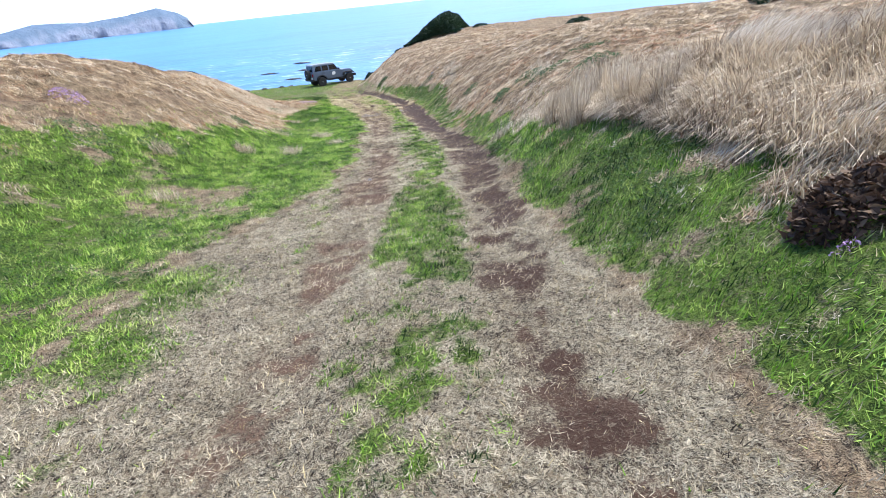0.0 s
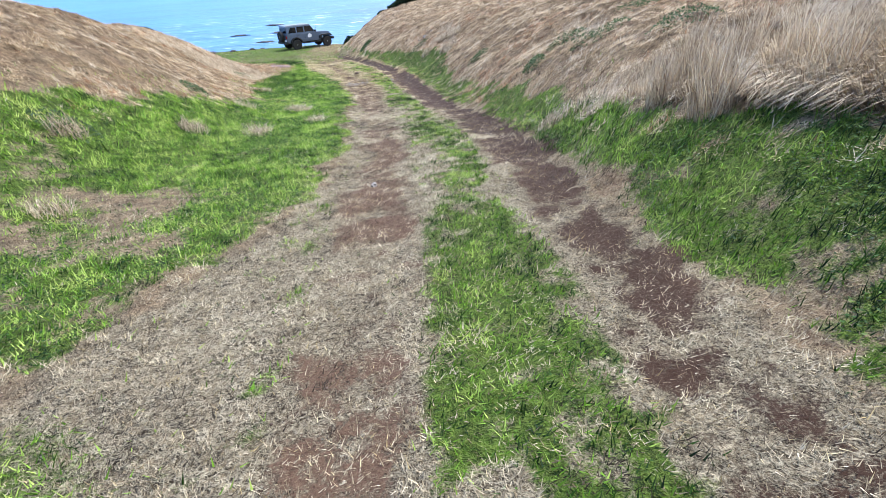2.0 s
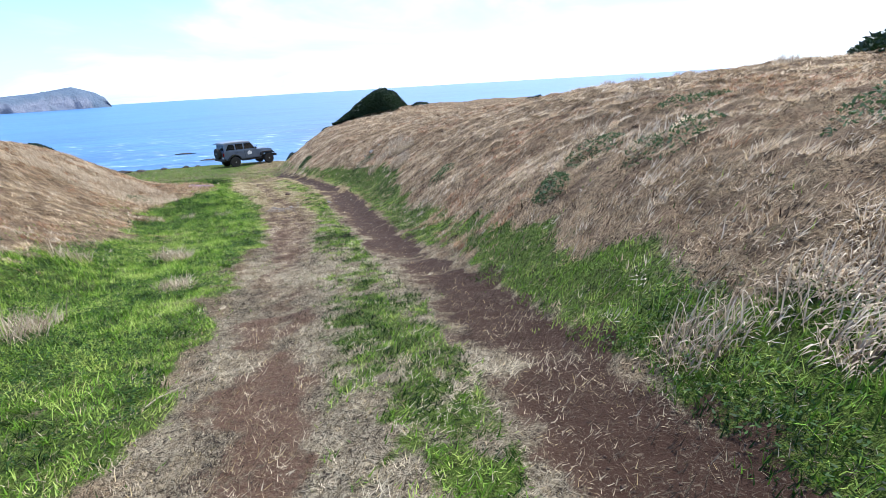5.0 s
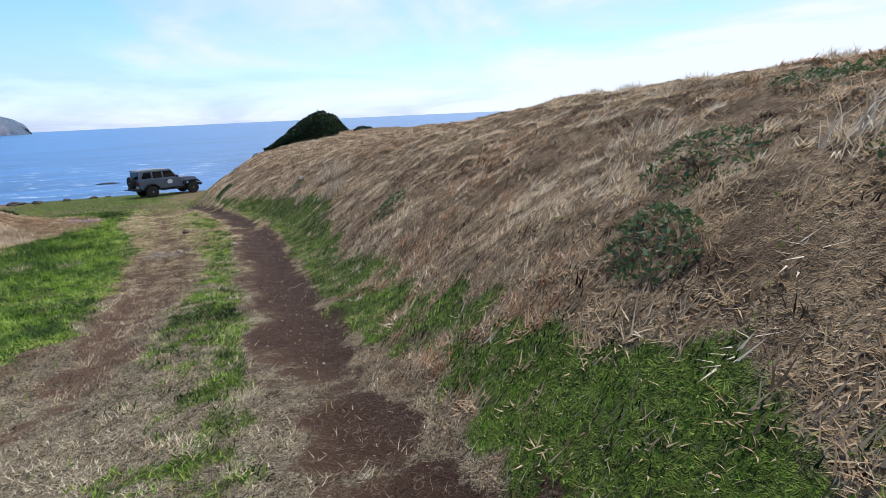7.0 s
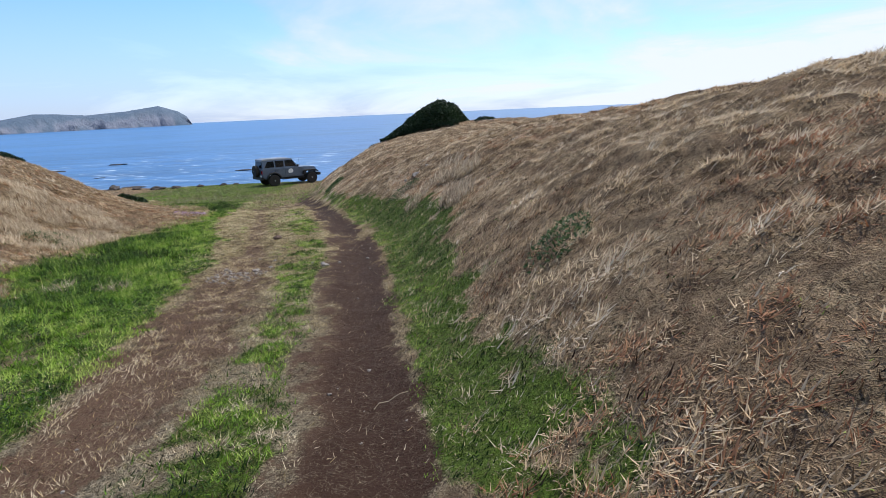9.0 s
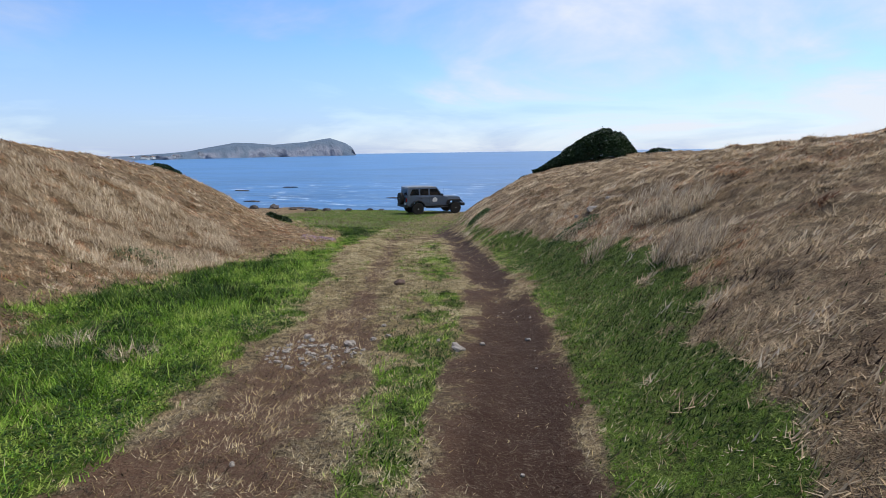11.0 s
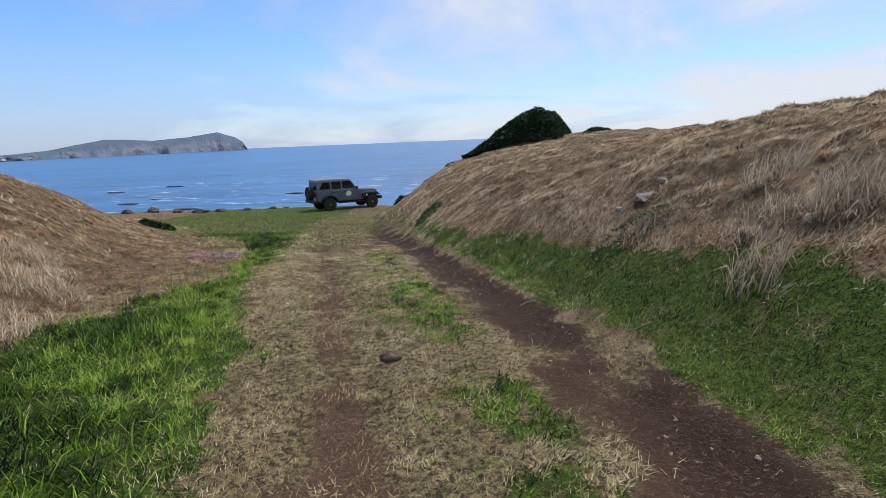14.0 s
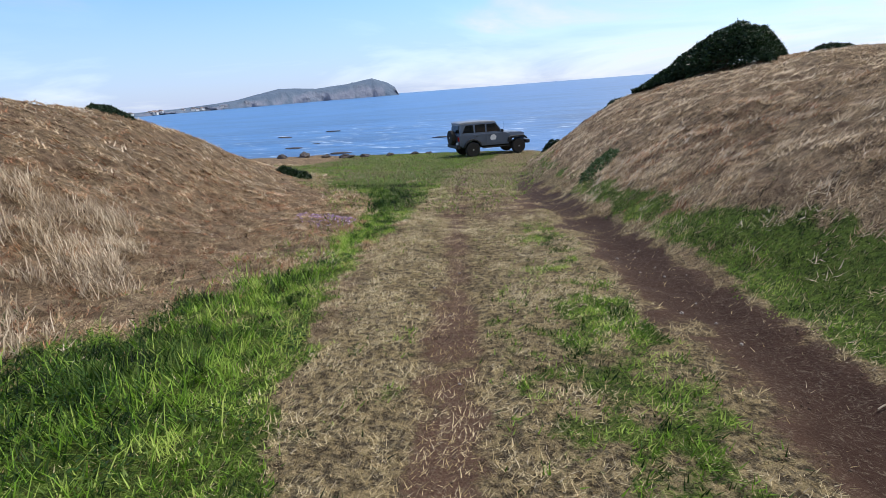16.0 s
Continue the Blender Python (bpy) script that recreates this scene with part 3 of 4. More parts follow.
def hill_grass():
    words = {"hill_grass": "dry brown matted grass covering the slopes", "pale_grass": "bleached grass matted on the slopes", "russet_herbs": "russet dead herbs on the slopes"}
    for name, mat, near_n, far_n, seed in (("hill_grass", HAY, 760000, 330000, 51), ("pale_grass", PALE, 260000, 80000, 53), ("russet_herbs", RUSSET, 330000, 100000, 57)):
        # grass in bunches: each bunch leans one way and bleached or browned as one
        many = 11
        count = (near_n + far_n) // many
        x, y = scatter(count, 0, 1, -0.5, 47, 1.0)
        near = np.arange(count) < near_n // many
        y = np.where(near, y * 0.66, y)
        right = RNG.random(count) < 0.62
        q = np.where(near, 4.6 * x ** 1.2, np.where(y < 30, 4.2 + 8 * x, 11 * x))
        x = np.where(right, hay_r(y) - 0.5 + q, hay_l(y) + 0.6 - q * 0.95)
        soil, wet, green, dry = zones(x, y)
        gaps = 0.10 + 0.90 * step(0.37, 0.47, field(x, y, 0.24, 58, 3))
        p = (step(0.25, 0.7, dry) + 0.05) * np.where(near, gaps, 0.5 + 0.5 * gaps)
        f = field(x, y, 1.3, seed, 3)
        if mat is not RUSSET:
            p = p * (1 - 0.75 * bell(y - 26.2, 2.0) * bell(x + 8.8, 1.4))     # the russet patch on the mound
        if mat is PALE:
            p = p * step(0.48, 0.62, f + 0.12 * step(12, 7, y)) * (1 - 0.4 * right) + 0.03
        elif mat is RUSSET:
            p = p * step(0.50, 0.62, f + 0.6 * bell(y - 26, 3.0) * ~right)
        x, y, near = keep(RNG.random(count) < p, x, y, near)
        n = len(x)
        clump = field(x, y, 0.2, 59, 2)
        size = RNG.uniform(0.6, 1.4, n) * (0.6 + 0.8 * clump)
        tone = np.clip(RNG.normal(0.73, 0.26, n) + 2.0 * (clump - 0.5) + 0.14 * step(12, 7, y), -0.1, 1.1)
        lay = np.clip(np.where(near, RNG.normal(0.84, 0.14, n), RNG.normal(0.90, 0.09, n)), 0.2, 1.0)
        x, y, near, size, tone, lay = (np.repeat(v, many) for v in (x, y, near, size, tone, lay))
        n = len(x)
        x, y = x + RNG.normal(0, 1, n) * np.where(near, 0.030, 0.08), y + RNG.normal(0, 1, n) * np.where(near, 0.030, 0.08)
        ln = np.where(near, RNG.uniform(0.035, 0.085, n), RNG.uniform(0.06, 0.12, n)) * size * (1.3 if mat is PALE else 1.0)
        head = RNG.uniform(0, 6.28, n)
        wide = np.where(near, RNG.uniform(0.008, 0.015, n), RNG.uniform(0.018, 0.034, n))
        lean = np.clip(lay + RNG.normal(0, 0.12, n), 0.1, 1.0)
        tint = np.clip(tone + RNG.normal(0, 0.16, n), 0, 1)
        for suffix, sel, seg in (("", near, 1), ("far_", ~near, 1)):
            tagged(blades(suffix + name, *keep(sel, x, y, ln, wide, lean, head), mat, tint[sel], seg, 0.008), words[name], "dry grass", kind="stuff")
    # the flat by the cliff edge
    x, y = scatter(70000, -22, -6, 29, 54)
    z0, green = height(x, y), zones(x, y)[2]
    ok = (y < 53.5) & (x > hay_l(y) - 1) & (x < hay_r(y) + 1)
    x, y = keep(ok, x, y)
    n = len(x)
    g = RNG.random(n) < 0.30 + 0.5 * (field(x, y, 2.5, 61, 2) - 0.35) * 2
    for name, mat, sel, words in (("meadow_grass", GREEN, g, "short green grass on the flat by the cliff"), ("meadow_straw", STRAW, ~g, "short straw grass on the flat by the cliff")):
        xx, yy = keep(sel, x, y)
        k = len(xx)
        tagged(blades(name, xx, yy, RNG.uniform(0.05, 0.12, k), RNG.uniform(0.012, 0.025, k), RNG.uniform(0.3, 0.9, k), RNG.uniform(0, 6.28, k), mat,
                      np.clip(RNG.normal(0.5, 0.25, k), 0, 1), 1), words, "grass", kind="stuff")


track_grass()
hill_grass()


# ---- helpers for things ----
def part(name, bm, material, parent=None, label=""):
    """Links a bmesh as one mesh object under a thing or a part."""
    me = bpy.data.meshes.new(name)
    bm.to_mesh(me)
    bm.free()
    me.materials.append(material)
    ob = new(name, me)
    if parent is not None:
        ob.parent = parent
    return tagged(ob, label)


def thing(name, m, label, category, group=""):
    ob = new(name)
    ob.empty_display_size = 0.2
    ob.matrix_world = m
    return tagged(ob, label, category, group)


def box(size, at=(0, 0, 0), bevel=0.02, bm=None, rot=None):
    bm = bm or bmesh.new()
    made = bmesh.ops.create_cube(bm, size=1.0)["verts"]
    m = Matrix.Translation(at) @ (rot or Matrix()) @ Matrix.Diagonal((*size, 1))
    bmesh.ops.transform(bm, matrix=m, verts=made)
    if bevel:
        edges = list({e for v in made for e in v.link_edges})
        bmesh.ops.bevel(bm, geom=edges, offset=bevel, segments=2, profile=0.5, affect="EDGES")
    return bm


def prism(outline, y0, y1, bevel=0.02, taper=1.0):
    """A solid with a side outline in x and z, from y0 to y1; taper narrows it in y towards the top."""
    bm = bmesh.new()
    top = max(p[1] for p in outline)
    low = min(p[1] for p in outline)
    mid = (y0 + y1) / 2

    def wide(y, z):
        k = 1 + (taper - 1) * (z - low) / max(top - low, 1e-6)
        return mid + (y - mid) * k

    a = [bm.verts.new((x, wide(y0, z), z)) for x, z in outline]
    b = [bm.verts.new((x, wide(y1, z), z)) for x, z in outline]
    bm.faces.new(a)
    bm.faces.new(b[::-1])
    n = len(outline)
    for i in range(n):
        bm.faces.new((a[i], b[i], b[(i + 1) % n], a[(i + 1) % n]))
    bmesh.ops.recalc_face_normals(bm, faces=bm.faces)
    if bevel:
        bmesh.ops.bevel(bm, geom=list(bm.edges), offset=bevel, segments=2, profile=0.5, affect="EDGES", clamp_overlap=True)
    return bm


def lathe(profile, segments=28, bm=None):
    """Turns (radius, y) pairs about the y axis."""
    bm = bm or bmesh.new()
    rings = []
    for r, y in profile:
        rings.append([bm.verts.new((r * math.cos(a), y, r * math.sin(a))) for a in [2 * math.pi * i / segments for i in range(segments)]])
    for p, q in zip(rings, rings[1:]):
        for i in range(segments):
            j = (i + 1) % segments
            bm.faces.new((p[i], p[j], q[j], q[i]))
    bm.faces.new(rings[0][::-1])
    bm.faces.new(rings[-1])
    bmesh.ops.recalc_face_normals(bm, faces=bm.faces)
    return bm


def lump(radius, squash=(1, 1, 1), seed=0, rough=0.25, level=2):
    """A worn stone or clod."""
    bm = bmesh.new()
    bmesh.ops.create_icosphere(bm, subdivisions=level, radius=radius)
    for v in bm.verts:
        q = v.co.normalized()
        k = 1 + rough * (noise.noise(q * 1.3 + Vector((seed * 7.1, 0, 0))) + 0.5 * noise.noise(q * 3.1 + Vector((0, seed * 3.7, 0))))
        v.co = Vector((v.co.x * squash[0], v.co.y * squash[1], v.co.z * squash[2])) * k
    return bm


def ground_at(x, y):
    return float(height(x, y))


def tube(points, r0, r1, sides=6, bm=None):
    bm = bm or bmesh.new()
    rings = []
    for i, p in enumerate(points):
        p = Vector(p)
        ahead = (Vector(points[min(i + 1, len(points) - 1)]) - Vector(points[max(i - 1, 0)])).normalized()
        u = ahead.orthogonal().normalized()
        w = ahead.cross(u)
        r = r0 + (r1 - r0) * i / (len(points) - 1)
        rings.append([bm.verts.new(p + (u * math.cos(a) + w * math.sin(a)) * r) for a in [2 * math.pi * k / sides for k in range(sides)]])
    for p, q in zip(rings, rings[1:]):
        for i in range(sides):
            bm.faces.new((p[i], p[(i + 1) % sides], q[(i + 1) % sides], q[i]))
    bm.faces.new(rings[0][::-1])
    bm.faces.new(rings[-1])
    return bm


# ---- car ----
def paint_material():
    k = Nodes("dusty grey car paint")
    n = k.noise(3.0, 4)
    c = k.mix(n, (0.075, 0.102, 0.150), (0.12, 0.158, 0.222))
    k.bsdf.inputs["Coat Weight"].default_value = 0.5
    k.bsdf.inputs["Coat Roughness"].default_value = 0.185
    return k.done(c, k.ramp(n, (0.3, 0.35), (0.7, 0.5)), 0.35, 0.5)


PAINT = paint_material()
BLACK = simple("black moulded plastic", (0.018, 0.018, 0.02), (0.035, 0.035, 0.037), 30, 0.6)
# the roof's reflection of the sky is put into this paler grey
TOP = simple("grey hard top", (0.19, 0.205, 0.225), (0.27, 0.285, 0.31), 18, 0.4)
TYRE = simple("dusty tyre rubber", (0.018, 0.017, 0.016), (0.045, 0.04, 0.036), 25, 0.85)
RIM = simple("alloy rim", (0.42, 0.42, 0.43), (0.6, 0.6, 0.61), 10, 0.35, 0.6)
GLASS = simple("tinted window glass", (0.010, 0.012, 0.014), (0.016, 0.018, 0.02), 4, 0.08, 0.0, 0.6, 0)
LAMP_RED = simple("red lamp glass", (0.25, 0.012, 0.01), (0.33, 0.02, 0.016), 20, 0.2)
LAMP_CLEAR = simple("clear lamp glass", (0.55, 0.56, 0.58), (0.7, 0.7, 0.72), 20, 0.15)
WHITE = simple("white sticker", (0.72, 0.73, 0.74), (0.82, 0.82, 0.82), 20, 0.5)


def arch(cx, cz, r, a0, a1, n=7):
    return [(cx + r * math.cos(a), cz + r * math.sin(a)) for a in [math.radians(a0 + (a1 - a0) * i / (n - 1)) for i in range(n)]]


def make_wheel(parent, x, y, side, name="wheel"):
    hub = new(name)
    hub.empty_display_size = 0.1
    hub.parent = parent
    hub.matrix_local = pose(x, y, 0.43)
    s = side
    part("tyre", lathe([(0.24, -0.13), (0.36, -0.135), (0.415, -0.12), (0.43, -0.085), (0.43, 0.085), (0.415, 0.12), (0.36, 0.135), (0.24, 0.13)]), TYRE, hub)
    bm = lathe([(0.245, 0.10 * s), (0.235, 0.115 * s), (0.20, 0.085 * s), (0.05, 0.07 * s)], 24)
    for i in range(8):
        a = math.pi / 4 * i
        box((0.055, 0.03, 0.17), (0.145 * math.cos(a), 0.105 * s, 0.145 * math.sin(a)), 0.008, bm, Matrix.Rotation(math.pi / 2 - a, 4, "Y"))
    lathe([(0.05, 0.07 * s), (0.05, 0.125 * s), (0.035, 0.135 * s)], 16, bm)
    part("rim", bm, RIM, hub, "grey alloy rim")
    return hub


def make_car():
    heading = 38.5
    m = pose(-12.9, 51.23, ground_at(-12.9, 51.23) - 0.02, 0, 0, heading)
    ahead = Vector((math.cos(radians(heading)), math.sin(radians(heading)), 0))
    front = m.translation + ahead * 3.0
    m = m @ Matrix.Rotation(-math.atan2(ground_at(front.x, front.y) - 0.02 - m.translation.z, 3.0), 4, "Y")
    car = thing("off_road_car", m, "dark grey four-door off-road car parked at the cliff edge", "car")
    w = 0.77
    tub = [(-0.72, 0.66)] + arch(0, 0.5, 0.52, 175, 5)[0:] + [(0.62, 0.60), (2.38, 0.60)] + [(2.45, 0.80), (2.45, 1.24), (1.98, 1.33), (-0.80, 1.33), (-0.80, 0.70)]
    part("body", prism(tub, -w, w, 0.03), PAINT, car)
    part("hood", prism([(1.98, 1.0), (3.42, 1.0), (3.44, 1.19), (3.30, 1.255), (1.98, 1.335)], -0.66, 0.66, 0.04, 0.92), PAINT, car)
    part("grille", prism([(3.40, 0.74), (3.50, 0.74), (3.49, 1.18), (3.40, 1.2)], -0.62, 0.62, 0.02), PAINT, car)
    part("chassis", prism([(-0.75, 0.48), (3.4, 0.48), (3.4, 0.70), (-0.75, 0.70)], -0.5, 0.5, 0.02), BLACK, car)
    cabin = [(-0.76, 1.30), (2.02, 1.30), (1.56, 1.93), (-0.70, 1.93)]
    part("cabin", prism(cabin, -0.76, 0.76, 0.03, 0.90), PAINT, car)
    part("roof", prism([(-0.76, 1.90), (1.60, 1.90), (1.50, 2.0), (0.5, 2.035), (-0.5, 2.03), (-0.74, 1.98)], -0.695, 0.695, 0.035, 0.95), TOP, car, "hard top, sky reflection as its pale grey")
    # windows: side panes, windscreen, rear pane
    for s in (-1, 1):
        for name, outline in (("quarter_window", [(-0.62, 1.40), (0.12, 1.40), (0.10, 1.84), (-0.36, 1.84)]), ("rear_door_window", [(0.22, 1.40), (0.86, 1.40), (0.86, 1.85), (0.22, 1.85)]),
                              ("front_door_window", [(0.96, 1.40), (1.84, 1.40), (1.55, 1.85), (0.96, 1.85)])):
            bm = prism(outline, -0.012, 0.012, 0.004)
            tilt = Matrix.Rotation(radians(6.8) * s, 4, "X")
            bmesh.ops.transform(bm, matrix=Matrix.Translation((0, s * 0.742, 1.40)) @ tilt @ Matrix.Translation((0, 0, -1.40)), verts=bm.verts)
            part(name, bm, GLASS, car, "dark tinted window")
        for name, x0, x1 in (("rear_door", 0.16, 0.90), ("front_door", 0.93, 1.92)):
            low = 0.78 if name == "rear_door" else 0.70
            outline = [(x0 + (0.32 if name == "rear_door" else 0.0), low), (x1, low), (x1, 1.30), (x0, 1.30), (x0, 1.02)]
            door = part(name, prism(outline, s * 0.765, s * 0.795, 0.010), PAINT, car)
            part("handle", box((0.16, 0.03, 0.035), (x0 + 0.16, s * 0.81, 1.20), 0.008), BLACK, door, "black door handle")
            if name == "front_door":
                part("sticker", prism([(1.22, 0.90), (1.50, 0.92), (1.56, 1.10), (1.40, 1.24), (1.22, 1.18), (1.14, 1.02)], s * 0.794, s * 0.801, 0), WHITE, door, "faded white round sticker")
        part("front_fender", prism([(2.32, 0.98), (2.50, 1.06), (3.36, 1.06), (3.56, 0.90), (3.58, 0.82), (3.34, 0.96), (2.60, 0.96), (2.40, 0.72), (2.28, 0.72)], s * 0.62, s * 0.93, 0.02), BLACK, car, "black fender flare")
        rear = arch(0, 0.46, 0.60, 165, 15) + arch(0, 0.46, 0.52, 15, 165)
        part("rear_fender", prism(rear, s * 0.70, s * 0.93, 0.012), BLACK, car, "black fender flare")
        part("side_step", box((1.75, 0.14, 0.07), (1.5, s * 0.82, 0.50), 0.02), BLACK, car)
        part("mirror", box((0.10, 0.20, 0.17), (1.88, s * 0.93, 1.42), 0.03), BLACK, car)
        part("tail_light", box((0.06, 0.16, 0.24), (-0.83, s * 0.67, 1.08), 0.015), LAMP_RED, car, "red tail light")
        part("headlight", lathe([(0.10, 3.48), (0.10, 3.51), (0.06, 3.53)], 18), LAMP_CLEAR, car, "round clear headlight").matrix_local = Matrix.Translation((0, s * 0.44, 1.02)) @ Matrix.Rotation(-math.pi / 2, 4, "Z")
        make_wheel(car, 0.0, s * 0.80, s)
        make_wheel(car, 3.0, s * 0.80, s)
    part("windscreen", prism([(2.00, 1.36), (2.02, 1.36), (1.605, 1.90), (1.585, 1.90)], -0.66, 0.66, 0.004, 0.93), GLASS, car, "dark windscreen")
    part("rear_window", box((0.02, 1.1, 0.42), (-0.742, 0, 1.62), 0.006), GLASS, car, "dark rear window")
    part("tailgate", box((0.05, 1.30, 0.62), (-0.815, 0, 0.99), 0.015), PAINT, car)
    part("rear_bumper", box((0.22, 1.66, 0.22), (-0.88, 0, 0.64), 0.04), BLACK, car)
    part("front_bumper", box((0.26, 1.66, 0.22), (3.66, 0, 0.66), 0.04), BLACK, car)
    part("number_plate", box((0.012, 0.33, 0.16), (-0.868, -0.52, 0.80), 0.004), WHITE, car, "pale number plate")
    spare = make_wheel(car, 0, 0, -1, "spare_wheel")
    spare.matrix_local = Matrix.Translation((-1.00, 0.03, 1.15)) @ Matrix.Rotation(-math.pi / 2, 4, "Z")
    part("antenna", tube([(2.15, -0.62, 1.30), (2.13, -0.62, 1.95)], 0.006, 0.003), BLACK, car)


make_car()


# ---- trees and bushes ----
def leaves(n, place, size, seed, up=0.4):
    """Leaf clumps as small folded blades; place(r) gives points from random rows."""
    r = np.random.default_rng(seed)
    p = place(r, n)
    n = len(p)
    d = r.normal(size=(n, 3))
    d[:, 2] = d[:, 2] * 0.6 + up
    d /= np.linalg.norm(d, axis=1)[:, None]
    s = np.cross(d, r.normal(size=(n, 3)))
    s /= np.linalg.norm(s, axis=1)[:, None] + 1e-9
    ln = size * r.uniform(0.6, 1.4, n)[:, None]
    v = np.stack([p - d * ln * 0.3, p + s * ln * 0.28, p + d * ln, p - s * ln * 0.28], 1).reshape(-1, 3)
    return v, np.repeat(np.clip(r.normal(0.45, 0.25, n), 0, 1), 4)


def leaf_mesh(name, v, tint, mat, parent, label=""):
    n = len(v) // 4
    ob = mesh_object(name, v, np.arange(4 * n), np.full(n, 4), mat, (("tint", tint),))
    ob.parent = parent
    return tagged(ob, label)


def make_tree():
    x0, y0 = -3.1, 45.6
    x1, y1 = 1.2, 43.75
    along = Vector((x1 - x0, y1 - y0, 0))
    width = along.length
    along.normalize()
    deep = Vector((-along.y, along.x, 0))
    base = Vector((x0, y0, 0)) + along * width * 0.6
    base.z = ground_at(base.x, base.y)
    tree = thing("wind_bent_tree", Matrix.Translation(base), "dark evergreen tree bent low by the wind on the ridge", "tree")
    part("trunk", tube([(0, 0, -0.2), (-0.05, 0.05, 0.35), (-0.02, 0.0, 0.75), (0.12, 0, 1.15)], 0.16, 0.06, 8), BARK, tree)
    for k, (a, l, h) in enumerate(((3.1, 1.9, 0.55), (2.6, 1.3, 0.8), (0.1, 1.2, 0.6), (0.9, 0.8, 0.9), (4.3, 1.2, 0.6), (3.6, 1.5, 0.7), (5.6, 1.0, 0.7), (1.8, 1.1, 0.7))):
        q = along * math.cos(a) + deep * math.sin(a)
        part("limb", tube([(0, 0, 0.3), tuple(q * l * 0.4 + Vector((0, 0, h * 0.7))), tuple(q * l + Vector((0, 0, h)))], 0.06, 0.015, 6), BARK, tree)

    def crown(u):
        return np.interp(u, (0, 0.06, 0.2, 0.42, 0.55, 0.63, 0.71, 0.79, 0.87, 0.95, 1.0), (0.05, 0.26, 0.58, 1.02, 1.36, 1.50, 1.48, 1.30, 1.0, 0.55, 0.15))

    def place(r, n):
        u = r.random(n)
        v = r.uniform(-1, 1, n)
        top = crown(u) * np.sqrt(np.clip(1 - v * v, 0, 1)) ** 0.8
        wob = 0.62 + 0.76 * field(u * width, v * 1.9, 0.6, 71, 3)
        hgt = top * wob * (1 - 0.55 * r.random(n) ** 2.2)
        gx, gy = x0 + along.x * width * u + deep.x * v * 1.9, y0 + along.y * width * u + deep.y * v * 1.9
        gz = height(gx, gy)
        low = 0.05 + 0.12 * r.random(n)
        return np.stack([gx - base.x, gy - base.y, gz - base.z + np.maximum(hgt, low)], 1)

    v, t = leaves(34000, place, 0.095, 5)
    leaf_mesh("crown", v, t, LEAF, tree, "dense dark green crown swept to one side")


make_tree()


def make_bush(name, x, y, w, d, h, n, size, mat, label, category, seed, turn=0.0, group=""):
    z = ground_at(x, y)
    ob = thing(name, Matrix.Translation((x, y, z)), label, category, group)

    def place(r, k):
        a, q = r.random(k) * 2 * np.pi, np.sqrt(r.random(k))
        u, v = q * np.cos(a), q * np.sin(a)
        hh = h * np.sqrt(np.clip(1 - q * q, 0, 1)) * (0.7 + 0.6 * field(u * w + x, v * d + y, 0.3 * w, seed, 2)) * (1 - 0.6 * r.random(k) ** 2)
        c, s = math.cos(turn), math.sin(turn)
        px, py = u * w / 2 * c - v * d / 2 * s, u * w / 2 * s + v * d / 2 * c
        return np.stack([px, py, height(x + px, y + py) - z + hh], 1)

    v, t = leaves(n, place, size, seed)
    leaf_mesh("foliage", v, t, mat, ob)
    for k in range(4):
        a = 1.57 * k + seed
        part("stem", tube([(0, 0, -0.05), (math.cos(a) * w * 0.12, math.sin(a) * d * 0.12, h * 0.35), (math.cos(a) * w * 0.28, math.sin(a) * d * 0.28, h * 0.6)], 0.05 * h, 0.015 * h, 5), BARK, ob)
    return ob


DARK_BUSH = "low dark green bush on dry grass"
make_bush("bush", 8.0, 34.7, 1.7, 1.2, 0.42, 1500, 0.10, LEAF, DARK_BUSH, "bush", 11)
make_bush("bush", 2.4, 43.0, 1.2, 0.9, 0.2, 900, 0.07, LEAF, DARK_BUSH, "bush", 12)
make_bush("bush", -4.5, 46.1, 0.9, 0.8, 0.40, 900, 0.09, LEAF, "small dark bush at the ridge's end above the sea", "bush", 13)
make_bush("bush", -4.55, 31.0, 0.9, 0.6, 0.14, 700, 0.05, WEED, "dark leafy weeds at the foot of the slope", "weeds", 14, 1.2)
make_bush("bush", -7.9, 51.4, 1.1, 0.9, 0.55, 1000, 0.10, LEAF, "dark bush beside the parked car", "bush", 15)
make_bush("bush", -14.7, 36.2, 1.5, 1.0, 0.28, 1400, 0.09, LEAF, "dark green bush at the mound's foot", "bush", 16, -0.5)
make_bush("bush", -15.2, 30.4, 1.0, 0.8, 0.10, 900, 0.06, LEAF, "dark bush on the crest of the mound", "bush", 17)
make_bush("bush", 8.6, 15.4, 3.2, 1.6, 0.34, 1800, 0.11, LEAF, "broad dark green bush on the skyline", "bush", 18, 0.8)
for i, (x, y, w) in enumerate(((-1.82, 24.5, 0.7), (1.05, 10.85, 0.9), (0.86, 12.05, 0.8), (0.15, 11.5, 0.5), (-8.4, 22.3, 0.9), (-6.4, 13.1, 0.6), (-7.0, 8.1, 0.9), (-6.25, 8.8, 0.7), (1.6, 9.3, 0.8), (2.4, 12.6, 1.0), (-0.25, 16.6, 0.6))):
    make_bush("weed", x, y, w * 1.2, w * 0.8, 0.10, 420, 0.03, WEED, "grey green leafy weed among dry grass", "weed", 30 + i, 0.4 * i, "weeds on the slopes")
